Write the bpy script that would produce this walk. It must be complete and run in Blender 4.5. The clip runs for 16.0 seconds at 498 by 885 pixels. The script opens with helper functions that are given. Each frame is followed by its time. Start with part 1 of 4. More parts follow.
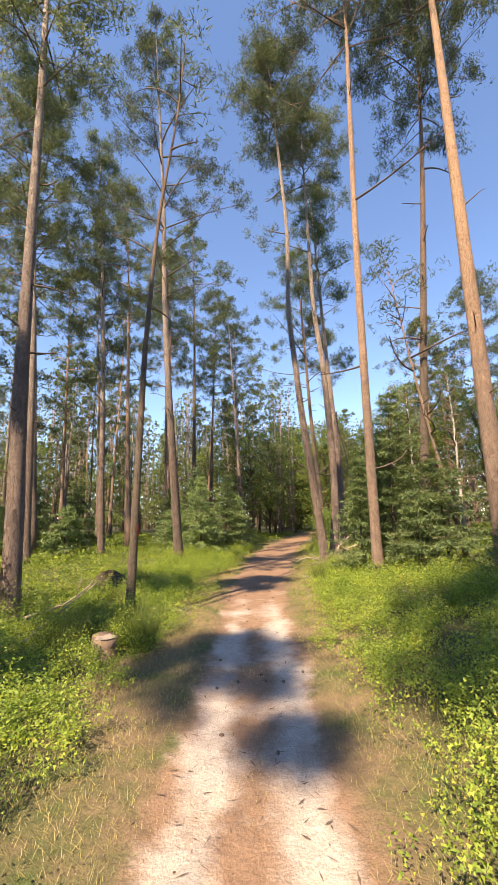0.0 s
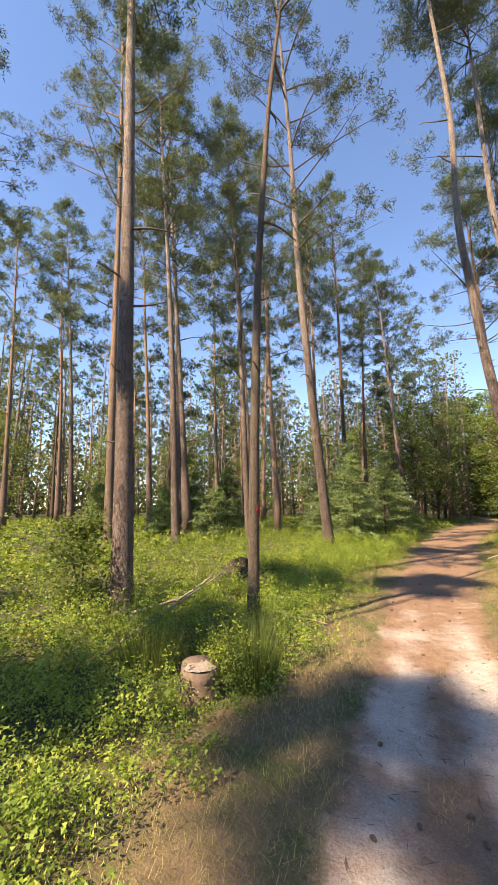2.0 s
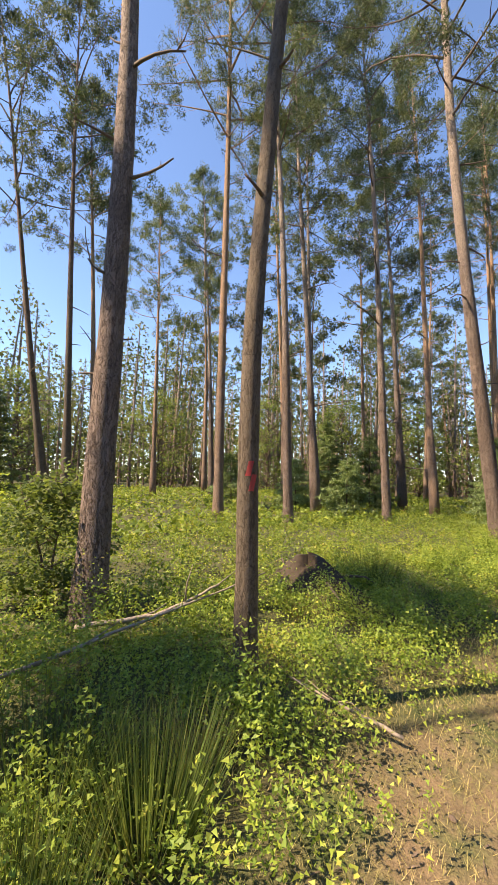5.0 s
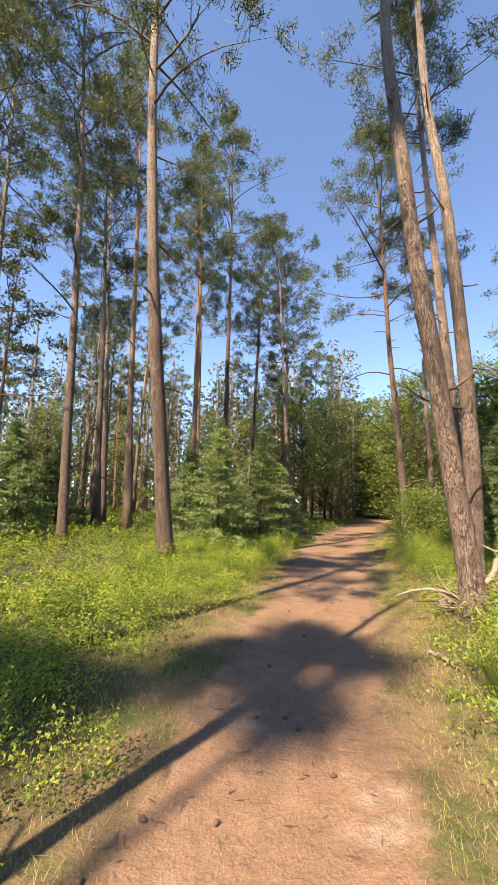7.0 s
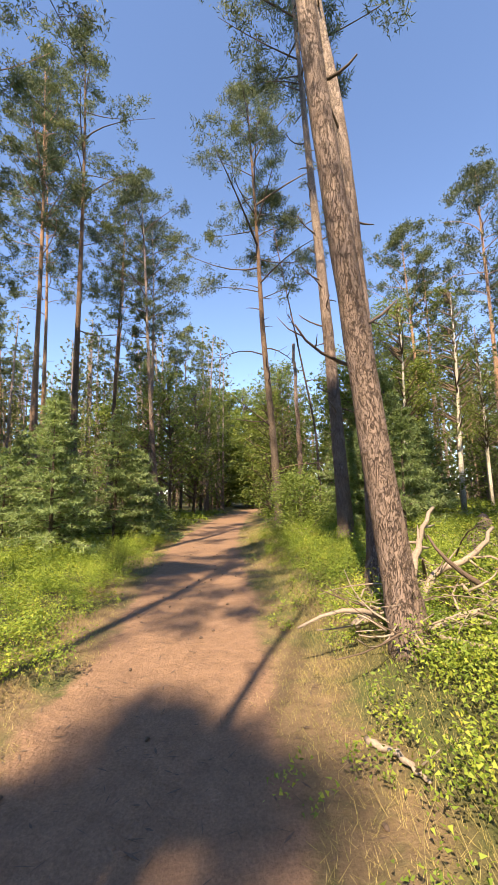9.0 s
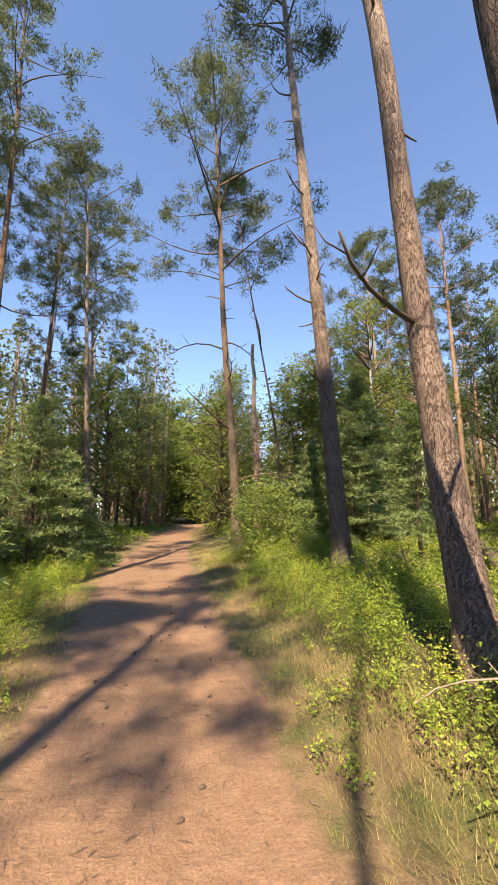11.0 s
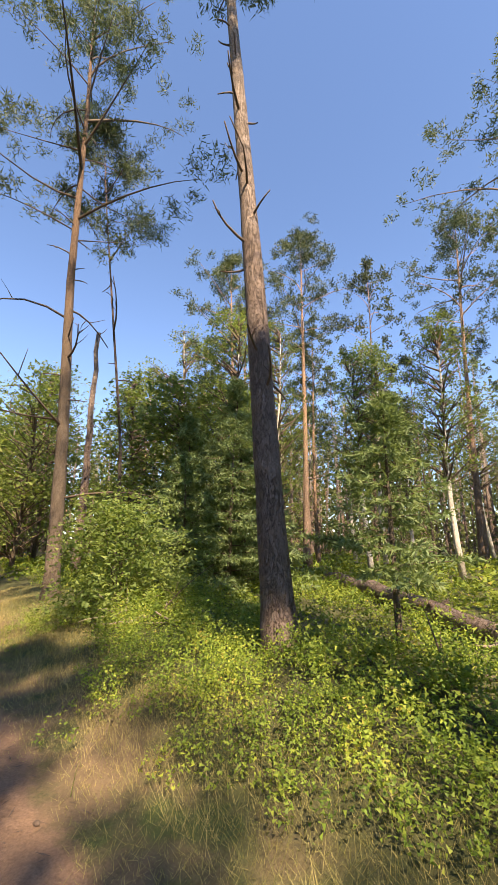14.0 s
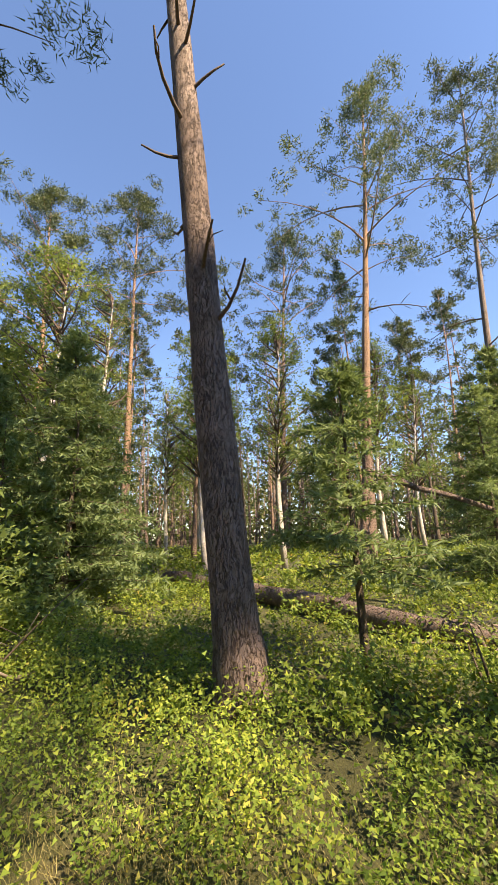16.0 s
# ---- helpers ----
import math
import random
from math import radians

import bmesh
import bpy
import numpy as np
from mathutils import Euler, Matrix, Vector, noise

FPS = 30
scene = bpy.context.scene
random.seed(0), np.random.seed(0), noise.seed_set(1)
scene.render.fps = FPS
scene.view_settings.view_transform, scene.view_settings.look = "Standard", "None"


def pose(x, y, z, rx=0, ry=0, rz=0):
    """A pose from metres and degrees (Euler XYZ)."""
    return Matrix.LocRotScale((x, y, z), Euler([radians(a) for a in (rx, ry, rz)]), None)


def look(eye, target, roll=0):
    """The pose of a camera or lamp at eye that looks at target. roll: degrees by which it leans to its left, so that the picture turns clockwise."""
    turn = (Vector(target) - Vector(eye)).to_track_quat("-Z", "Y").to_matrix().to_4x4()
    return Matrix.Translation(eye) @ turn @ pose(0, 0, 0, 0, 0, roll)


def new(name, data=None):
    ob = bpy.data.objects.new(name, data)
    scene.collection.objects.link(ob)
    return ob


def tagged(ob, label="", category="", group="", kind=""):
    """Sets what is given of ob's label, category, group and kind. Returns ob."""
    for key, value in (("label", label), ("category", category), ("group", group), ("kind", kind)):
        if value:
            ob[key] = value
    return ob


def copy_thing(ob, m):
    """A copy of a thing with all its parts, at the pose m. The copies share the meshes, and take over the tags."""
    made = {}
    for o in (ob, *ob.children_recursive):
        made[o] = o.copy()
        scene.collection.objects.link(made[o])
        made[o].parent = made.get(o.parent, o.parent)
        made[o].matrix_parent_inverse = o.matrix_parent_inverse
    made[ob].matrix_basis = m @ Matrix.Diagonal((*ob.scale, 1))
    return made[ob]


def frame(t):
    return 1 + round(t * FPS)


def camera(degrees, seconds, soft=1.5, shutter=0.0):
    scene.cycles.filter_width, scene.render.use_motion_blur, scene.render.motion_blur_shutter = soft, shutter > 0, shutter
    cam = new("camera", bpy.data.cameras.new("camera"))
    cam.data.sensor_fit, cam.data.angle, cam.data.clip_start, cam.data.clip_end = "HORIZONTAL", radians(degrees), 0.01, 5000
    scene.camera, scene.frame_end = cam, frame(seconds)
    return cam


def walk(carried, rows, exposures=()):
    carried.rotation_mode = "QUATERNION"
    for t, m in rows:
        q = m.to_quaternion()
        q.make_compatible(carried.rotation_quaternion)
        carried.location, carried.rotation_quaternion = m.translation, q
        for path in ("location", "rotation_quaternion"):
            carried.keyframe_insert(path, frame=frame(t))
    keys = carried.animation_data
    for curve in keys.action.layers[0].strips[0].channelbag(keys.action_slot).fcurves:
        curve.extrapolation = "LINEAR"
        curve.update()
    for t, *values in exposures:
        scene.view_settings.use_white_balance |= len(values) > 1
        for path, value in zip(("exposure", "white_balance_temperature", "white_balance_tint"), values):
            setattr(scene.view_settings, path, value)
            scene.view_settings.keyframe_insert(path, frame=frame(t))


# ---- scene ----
cam = camera(64.7, 16.0, soft=1.2)
METRES, EYE, TILT, LEAN, TURN = 16.0, 1.5, 11.4, 1.3, 0.0
ROWS = [
    (0.0, 0.0, 0.0, 0.0, 0.0, 0.0, 0.0),
    (0.5, 0.0023, 0.0294, -0.0057, 1.9, 0.33, -0.1),
    (1.0, -0.0025, 0.0609, -0.0142, 6.14, -0.4, 0.29),
    (1.5, -0.0035, 0.0923, -0.0232, 12.85, -1.0, 1.47),
    (2.0, -0.0044, 0.1202, -0.0276, 21.92, -1.64, 3.55),
    (2.5, -0.0085, 0.1504, -0.0334, 32.67, -1.61, 5.69),
    (3.0, -0.0076, 0.18, -0.039, 41.31, -1.07, 6.03),
    (3.2, -0.0074, 0.1915, -0.0415, 43.6, -1.2, 6.1),
    (4.2, -0.0066, 0.248, -0.0560, 49.5, -2.4, 5.9),
    (5.3, -0.0056, 0.3115, -0.0718, 41.2, -3.3, 4.4),
    (5.5, -0.0048, 0.3234, -0.0746, 36.96, -3.24, 3.64),
    (6.0, 0.0013, 0.3553, -0.0813, 26.68, -2.46, 1.33),
    (6.5, 0.0092, 0.3856, -0.088, 17.67, -1.59, -0.18),
    (7.0, 0.0158, 0.4159, -0.0928, 7.99, -2.47, -1.14),
    (7.5, 0.0208, 0.4462, -0.0999, -0.93, -4.0, -1.69),
    (8.0, 0.0264, 0.4773, -0.1054, -5.24, -3.72, -1.7),
    (8.5, 0.0243, 0.5087, -0.1132, -8.73, -3.46, -2.22),
    (9.0, 0.0252, 0.5406, -0.1205, -10.75, -2.92, -2.26),
    (9.5, 0.0227, 0.5717, -0.126, -11.4, -2.44, -2.86),
    (10.0, 0.0188, 0.6041, -0.1324, -14.0, -0.44, -4.03),
    (12.5, 0.0261, 0.7624, -0.1659, -26.99, -0.37, -5.3),
    (13.0, 0.031, 0.795, -0.1708, -30.89, 2.6, -6.86),
    (13.5, 0.0345, 0.825, -0.1772, -37.39, 5.62, -8.51),
    (14.0, 0.0431, 0.8514, -0.1833, -46.01, 7.9, -9.52),
    (14.5, 0.0514, 0.8809, -0.1878, -56.63, 10.37, -9.52),
    (15.0, 0.058, 0.9098, -0.1926, -62.88, 9.8, -9.53),
    (15.5, 0.0668, 0.938, -0.1958, -69.37, 10.86, -9.63),
    (16.0, 0.0703, 0.9679, -0.2019, -76.71, 12.27, -9.62),
]
walk(cam, [(t, pose(0, 0, EYE, TILT, LEAN, TURN) @ pose(METRES * x, METRES * y, METRES * z, 90 + pitch, roll, yaw)) for t, x, y, z, yaw, pitch, roll in ROWS],
     exposures=[(0, 1.46, 7350, 17), (16, 1.46, 7350, 17)])

# ---- light ----
SUN_DIR = Vector((-0.461, -0.887, 0.0)).normalized() * math.cos(radians(48)) + Vector((0, 0, math.sin(radians(48))))
world = bpy.data.worlds.new("world")
scene.world = world
world.use_nodes = True
sky = world.node_tree.nodes.new("ShaderNodeTexSky")
sky.sky_type, sky.sun_disc = "NISHITA", False
sky.sun_elevation, sky.sun_rotation = radians(48), radians(207.5)
sky.air_density, sky.dust_density, sky.ozone_density = 1.0, 0.0, 6.0
bg = world.node_tree.nodes["Background"]
bg.inputs["Strength"].default_value = 0.122
world.node_tree.links.new(sky.outputs[0], bg.inputs["Color"])
sun = new("sun", bpy.data.lights.new("sun", "SUN"))
sun.data.energy, sun.data.angle, sun.data.color = 5.0, radians(0.55), (1.0, 0.84, 0.59)
sun.matrix_world = look(SUN_DIR * 60, (0, 0, 0))


# ---- materials ----
def material(name):
    m = bpy.data.materials.new(name)
    m.use_nodes = True
    return m, m.node_tree.nodes, m.node_tree.links, m.node_tree.nodes["Principled BSDF"]


def node(nodes, kind, **values):
    n = nodes.new(kind)
    for key, value in values.items():
        n.inputs[key].default_value = value
    return n


def ramp(nodes, links, fac, stops):
    r = nodes.new("ShaderNodeValToRGB")
    while len(r.color_ramp.elements) < len(stops):
        r.color_ramp.elements.new(0.5)
    for e, (p, c) in zip(r.color_ramp.elements, stops):
        e.position, e.color = p, (*c, 1)
    links.new(fac, r.inputs[0])
    return r.outputs[0]


def mixed(nodes, links, fac, a, b, mode="MIX"):
    m = nodes.new("ShaderNodeMix")
    m.data_type, m.blend_type = "RGBA", mode
    for socket, value in ((m.inputs[0], fac), (m.inputs[6], a), (m.inputs[7], b)):
        if isinstance(value, bpy.types.NodeSocket):
            links.new(value, socket)
        elif isinstance(value, (int, float)):
            socket.default_value = value
        else:
            socket.default_value = (*value, 1)
    return m.outputs[2]


def bark(name, low, plate, upper, swap, rough=0.9, depth=0.6):
    """Fissured bark; the colour turns to upper above the height swap (metres from the foot)."""
    m, nodes, links, bsdf = material(name)
    where = nodes.new("ShaderNodeTexCoord").outputs["Object"]
    stretch = node(nodes, "ShaderNodeMapping", Scale=(1, 1, 0.32))
    links.new(where, stretch.inputs[0])
    crack = node(nodes, "ShaderNodeTexVoronoi", Scale=24.0)
    crack.feature = "DISTANCE_TO_EDGE"
    warp = node(nodes, "ShaderNodeTexNoise", Scale=9.0, Detail=5.0)
    links.new(stretch.outputs[0], warp.inputs["Vector"])
    bent = mixed(nodes, links, 0.3, stretch.outputs[0], warp.outputs["Color"], "LINEAR_LIGHT")
    links.new(bent, crack.inputs["Vector"])
    plates = node(nodes, "ShaderNodeTexVoronoi", Scale=9.0)
    plates.feature = "DISTANCE_TO_EDGE"
    links.new(bent, plates.inputs["Vector"])
    both = nodes.new("ShaderNodeMath")
    both.operation = "MINIMUM"
    links.new(crack.outputs["Distance"], both.inputs[0])
    links.new(plates.outputs["Distance"], both.inputs[1])
    groove = ramp(nodes, links, both.outputs[0], [(0.0, (0, 0, 0)), (0.06, (1, 1, 1))])
    grain = node(nodes, "ShaderNodeTexNoise", Scale=60.0, Detail=4.0)
    links.new(stretch.outputs[0], grain.inputs["Vector"])
    patch = node(nodes, "ShaderNodeTexNoise", Scale=3.0, Detail=3.0)
    links.new(where, patch.inputs["Vector"])
    body = mixed(nodes, links, patch.outputs["Fac"], low, plate)
    xyz = nodes.new("ShaderNodeSeparateXYZ")
    links.new(where, xyz.inputs[0])
    high = node(nodes, "ShaderNodeMapRange", **{"From Min": swap - 2.5, "From Max": swap + 2.5})
    wob = node(nodes, "ShaderNodeMath")
    wob.operation = "MULTIPLY_ADD"
    links.new(patch.outputs["Fac"], wob.inputs[0])
    wob.inputs[1].default_value = 4.0
    links.new(xyz.outputs[2], wob.inputs[2])
    links.new(wob.outputs[0], high.inputs[0])
    upper_col = mixed(nodes, links, grain.outputs["Fac"], tuple(0.6 * c for c in upper), tuple(min(1, 1.35 * c) for c in upper))
    body = mixed(nodes, links, high.outputs[0], body, upper_col)
    dark = mixed(nodes, links, groove, (0.36, 0.30, 0.275), (1, 1, 1))
    col = mixed(nodes, links, 0.85, body, dark, "MULTIPLY")
    speck = ramp(nodes, links, grain.outputs["Fac"], [(0.3, (0.75, 0.75, 0.75)), (0.7, (1.2, 1.17, 1.14))])
    col = mixed(nodes, links, 0.7, col, speck, "MULTIPLY")
    links.new(col, bsdf.inputs["Base Color"])
    bsdf.inputs["Roughness"].default_value = rough
    bump = node(nodes, "ShaderNodeBump", Strength=depth, Distance=0.03)
    links.new(groove, bump.inputs["Height"])
    fine = node(nodes, "ShaderNodeBump", Strength=0.5, Distance=0.01)
    links.new(grain.outputs["Fac"], fine.inputs["Height"])
    links.new(bump.outputs[0], fine.inputs["Normal"])
    links.new(fine.outputs[0], bsdf.inputs["Normal"])
    return m


def leafy(name, stops, translucency=0.35, rough=0.55, patch_scale=0.6):
    """Leaves, needles and grass: each piece its own tone, and patches over the whole plant."""
    m, nodes, links, bsdf = material(name)
    each = nodes.new("ShaderNodeNewGeometry").outputs["Random Per Island"]
    where = nodes.new("ShaderNodeTexCoord").outputs["Object"]
    patch = node(nodes, "ShaderNodeTexNoise", Scale=patch_scale, Detail=3.0)
    links.new(where, patch.inputs["Vector"])
    fac = node(nodes, "ShaderNodeMath")
    fac.operation = "MULTIPLY_ADD"
    links.new(each, fac.inputs[0])
    fac.inputs[1].default_value = 0.55
    shift = node(nodes, "ShaderNodeMapRange", **{"From Min": 0.3, "From Max": 0.7, "To Max": 0.5})
    links.new(patch.outputs["Fac"], shift.inputs[0])
    links.new(shift.outputs[0], fac.inputs[2])
    col = ramp(nodes, links, fac.outputs[0], stops)
    info = nodes.new("ShaderNodeObjectInfo")
    hue = node(nodes, "ShaderNodeHueSaturation", Saturation=1.0)
    tone = node(nodes, "ShaderNodeMapRange", **{"To Min": 0.75, "To Max": 1.25})
    links.new(info.outputs["Random"], tone.inputs[0])
    links.new(tone.outputs[0], hue.inputs["Value"])
    links.new(col, hue.inputs["Color"])
    col = hue.outputs[0]
    links.new(col, bsdf.inputs["Base Color"])
    bsdf.inputs["Roughness"].default_value = rough
    bsdf.inputs["Specular IOR Level"].default_value = 0.3
    glow = nodes.new("ShaderNodeBsdfTranslucent")
    links.new(mixed(nodes, links, 0.4, col, (1.0, 0.95, 0.35), "OVERLAY"), glow.inputs[0])
    mix = nodes.new("ShaderNodeMixShader")
    mix.inputs[0].default_value = translucency
    links.new(bsdf.outputs[0], mix.inputs[1])
    links.new(glow.outputs[0], mix.inputs[2])
    links.new(mix.outputs[0], nodes["Material Output"].inputs["Surface"])
    return m


def wood(name, a, b, scale=14.0):
    m, nodes, links, bsdf = material(name)
    where = nodes.new("ShaderNodeTexCoord").outputs["Object"]
    big = node(nodes, "ShaderNodeTexNoise", Scale=scale * 0.2, Detail=4.0)
    fine = node(nodes, "ShaderNodeTexNoise", Scale=scale * 4, Detail=5.0)
    for n in (big, fine):
        links.new(where, n.inputs["Vector"])
    col = mixed(nodes, links, big.outputs["Fac"], a, b)
    col = mixed(nodes, links, 0.6, col, ramp(nodes, links, fine.outputs["Fac"], [(0.3, (0.5, 0.5, 0.5)), (0.7, (1.3, 1.3, 1.3))]), "MULTIPLY")
    links.new(col, bsdf.inputs["Base Color"])
    bsdf.inputs["Roughness"].default_value = 0.85
    bump = node(nodes, "ShaderNodeBump", Strength=0.5, Distance=0.01)
    links.new(fine.outputs["Fac"], bump.inputs["Height"])
    links.new(bump.outputs[0], bsdf.inputs["Normal"])
    return m


def soil():
    """The forest floor: trodden sand and brown earth on the track, needle litter and moss beside it."""
    m, nodes, links, bsdf = material("forest_floor")
    where = nodes.new("ShaderNodeTexCoord").outputs["Object"]
    worn = nodes.new("ShaderNodeAttribute")
    worn.attribute_name = "worn"
    sandy = nodes.new("ShaderNodeAttribute")
    sandy.attribute_name = "sandy"
    big = node(nodes, "ShaderNodeTexNoise", Scale=1.3, Detail=6.0, Roughness=0.65)
    mid = node(nodes, "ShaderNodeTexNoise", Scale=7.0, Detail=6.0, Roughness=0.7)
    fine = node(nodes, "ShaderNodeTexNoise", Scale=70.0, Detail=5.0, Roughness=0.7)
    for n in (big, mid, fine):
        links.new(where, n.inputs["Vector"])
    sand = mixed(nodes, links, mid.outputs["Fac"], (0.29, 0.24, 0.205), (0.54, 0.485, 0.45))
    earth = mixed(nodes, links, mid.outputs["Fac"], (0.125, 0.074, 0.047), (0.33, 0.21, 0.142))
    pale = nodes.new("ShaderNodeMath")
    pale.operation = "MULTIPLY_ADD"
    links.new(big.outputs["Fac"], pale.inputs[0])
    pale.inputs[1].default_value = 2.2
    links.new(sandy.outputs["Fac"], pale.inputs[2])
    pale_fac = node(nodes, "ShaderNodeMapRange", **{"From Min": 1.2, "From Max": 1.75})
    links.new(pale.outputs[0], pale_fac.inputs[0])
    track = mixed(nodes, links, pale_fac.outputs[0], earth, sand)
    litter = mixed(nodes, links, mid.outputs["Fac"], (0.07, 0.05, 0.03), (0.27, 0.19, 0.11))
    moss = mixed(nodes, links, fine.outputs["Fac"], (0.03, 0.045, 0.012), (0.09, 0.12, 0.03))
    side = mixed(nodes, links, ramp(nodes, links, big.outputs["Fac"], [(0.45, (0, 0, 0)), (0.62, (1, 1, 1))]), litter, moss)
    edge = nodes.new("ShaderNodeMath")
    edge.operation = "MULTIPLY_ADD"
    links.new(mid.outputs["Fac"], edge.inputs[0])
    edge.inputs[1].default_value = 0.9
    links.new(worn.outputs["Fac"], edge.inputs[2])
    edge_fac = node(nodes, "ShaderNodeMapRange", **{"From Min": 0.75, "From Max": 1.1})
    links.new(edge.outputs[0], edge_fac.inputs[0])
    mossy = nodes.new("ShaderNodeAttribute")
    mossy.attribute_name = "mossy"
    # moss and litter under the shrubs, darkened for the shade between plants
    carpet = mixed(nodes, links, mid.outputs["Fac"], (0.025, 0.03, 0.011), (0.085, 0.095, 0.03))
    side = mixed(nodes, links, mossy.outputs["Fac"], side, carpet)
    col = mixed(nodes, links, edge_fac.outputs[0], side, track)
    col = mixed(nodes, links, 0.75, col, ramp(nodes, links, fine.outputs["Fac"], [(0.3, (0.55, 0.53, 0.5)), (0.7, (1.3, 1.3, 1.3))]), "MULTIPLY")
    links.new(col, bsdf.inputs["Base Color"])
    bsdf.inputs["Roughness"].default_value = 0.95
    rough = node(nodes, "ShaderNodeBump", Strength=0.7, Distance=0.05)
    links.new(mid.outputs["Fac"], rough.inputs["Height"])
    grit = node(nodes, "ShaderNodeBump", Strength=0.6, Distance=0.012)
    links.new(fine.outputs["Fac"], grit.inputs["Height"])
    links.new(rough.outputs[0], grit.inputs["Normal"])
    links.new(grit.outputs[0], bsdf.inputs["Normal"])
    return m


PINE_BARK = bark("pine_bark", (0.14, 0.10, 0.085), (0.31, 0.24, 0.213), (0.44, 0.36, 0.315), 8.5, depth=1.0)
ORANGE_BARK = bark("orange_pine_bark", (0.18, 0.125, 0.10), (0.32, 0.235, 0.19), (0.46, 0.30, 0.20), 7.5, depth=0.7)
DARK_BARK = bark("dark_bark", (0.09, 0.07, 0.055), (0.17, 0.135, 0.105), (0.20, 0.13, 0.09), 9.0)
BIRCH_BARK = bark("birch_bark", (0.30, 0.27, 0.23), (0.62, 0.60, 0.56), (0.62, 0.60, 0.55), 3.0, depth=0.25)
DEAD_WOOD = wood("dead_wood", (0.18, 0.14, 0.11), (0.40, 0.335, 0.28))
TWIG = wood("twig_wood", (0.07, 0.05, 0.04), (0.17, 0.12, 0.09))
STUMP_WOOD = wood("stump_wood", (0.09, 0.06, 0.045), (0.27, 0.19, 0.14), 9.0)
CUT_WOOD = wood("cut_wood", (0.22, 0.17, 0.14), (0.38, 0.32, 0.27))
# dark brown earth, with the shade over the mound put into the colour
EARTH = wood("root_earth", (0.018, 0.013, 0.009), (0.07, 0.046, 0.029), 7.0)
NEEDLES = leafy("pine_needles", [(0.0, (0.032, 0.05, 0.024)), (0.5, (0.088, 0.118, 0.058)), (1.0, (0.19, 0.215, 0.115))], 0.3)
SPRUCE = leafy("spruce_needles", [(0.0, (0.06, 0.10, 0.042)), (0.5, (0.175, 0.245, 0.11)), (1.0, (0.34, 0.42, 0.20))], 0.38)
BILBERRY = leafy("bilberry_leaves", [(0.0, (0.06, 0.11, 0.024)), (0.45, (0.185, 0.275, 0.046)), (0.85, (0.36, 0.42, 0.07)), (1.0, (0.48, 0.37, 0.10))], 0.36, patch_scale=2.2)
BROADLEAF = leafy("broad_leaves", [(0.0, (0.045, 0.08, 0.022)), (0.5, (0.15, 0.21, 0.062)), (1.0, (0.28, 0.33, 0.105))], 0.48)
# distant haze and sunlight on the far crowns are put into these tones
FAR_LEAVES = leafy("far_leaves", [(0.0, (0.05, 0.07, 0.03)), (0.5, (0.12, 0.145, 0.06)), (1.0, (0.24, 0.25, 0.10))], 0.42, patch_scale=0.12)
GRASS = leafy("dry_grass", [(0.0, (0.10, 0.12, 0.035)), (0.4, (0.26, 0.24, 0.09)), (1.0, (0.50, 0.40, 0.20))], 0.3, patch_scale=1.1)
GREEN_GRASS = leafy("green_grass", [(0.0, (0.05, 0.085, 0.02)), (0.5, (0.12, 0.17, 0.045)), (1.0, (0.28, 0.28, 0.10))], 0.35, patch_scale=1.1)


# ---- the lie of the land ----
TRACK_Y = (-60, 2, 4.2, 9, 11.5, 12.5, 14.5, 17.5, 20, 23, 29, 38, 50, 120)
TRACK_X = (-0.8, -0.02, 0.03, 0.12, 0.32, 0.48, 0.72, 1.0, 1.28, 1.75, 3.0, 5.0, 8.4, 30)


def ease(v, a, b):
    s = np.clip((np.asarray(v, float) - a) / (b - a), 0, 1)
    return s * s * (3 - 2 * s)


def ripple(x, y, s, k=0.0):
    """A cheap smooth noise of about -1 to 1 with waves of about s metres."""
    x, y = np.asarray(x, float) / s, np.asarray(y, float) / s
    return (np.sin(5.1 * x + 1.7 * np.sin(3.3 * y + k) + k) + np.sin(4.7 * y + 1.9 * np.sin(2.9 * x - k) + 2.1 * k)
            + 0.6 * np.sin(9.7 * x - 8.3 * y + 3 * k)) / 2.6


def track_x(y):
    return np.interp(y, TRACK_Y, TRACK_X)


def half_width(y):
    """How far the trodden part of the track reaches from its middle."""
    return np.interp(y, (0, 6, 9, 12, 16, 24), (0.50, 0.50, 0.56, 0.68, 0.82, 0.95))


def land(x, y):
    """Height of the ground: a flat track between low banks."""
    off = np.asarray(x, float) - track_x(y)
    d = np.abs(off)
    left = 0.16 * ease(d, 0.9, 5) + 0.35 * ease(d, 7, 26)
    right = 0.34 * ease(d, 0.8, 3.2) + 0.30 * ease(d, 7, 26)
    z = np.where(off < 0, left, right)
    z = z + ease(d, 0.6, 2.0) * (0.045 * ripple(x, y, 5.0, 0.4) + 0.03 * ripple(x, y, 1.9, 1.3))
    z = z + 0.012 * ripple(x, y, 0.9, 2.2) - 0.03 * (1 - ease(d, 0.25, 0.75))
    return z * (1 - ease(np.hypot(x, np.asarray(y) - 15), 60, 160))


def ground_at(x, y):
    return float(land(x, y))


# ---- mesh helpers ----
def mesh_of(name, verts, faces, mat, smooth=True):
    me = bpy.data.meshes.new(name)
    me.from_pydata([tuple(v) for v in verts], [], faces)
    me.materials.append(mat)
    if smooth:
        me.polygons.foreach_set("use_smooth", np.ones(len(me.polygons), bool))
    me.update()
    return me


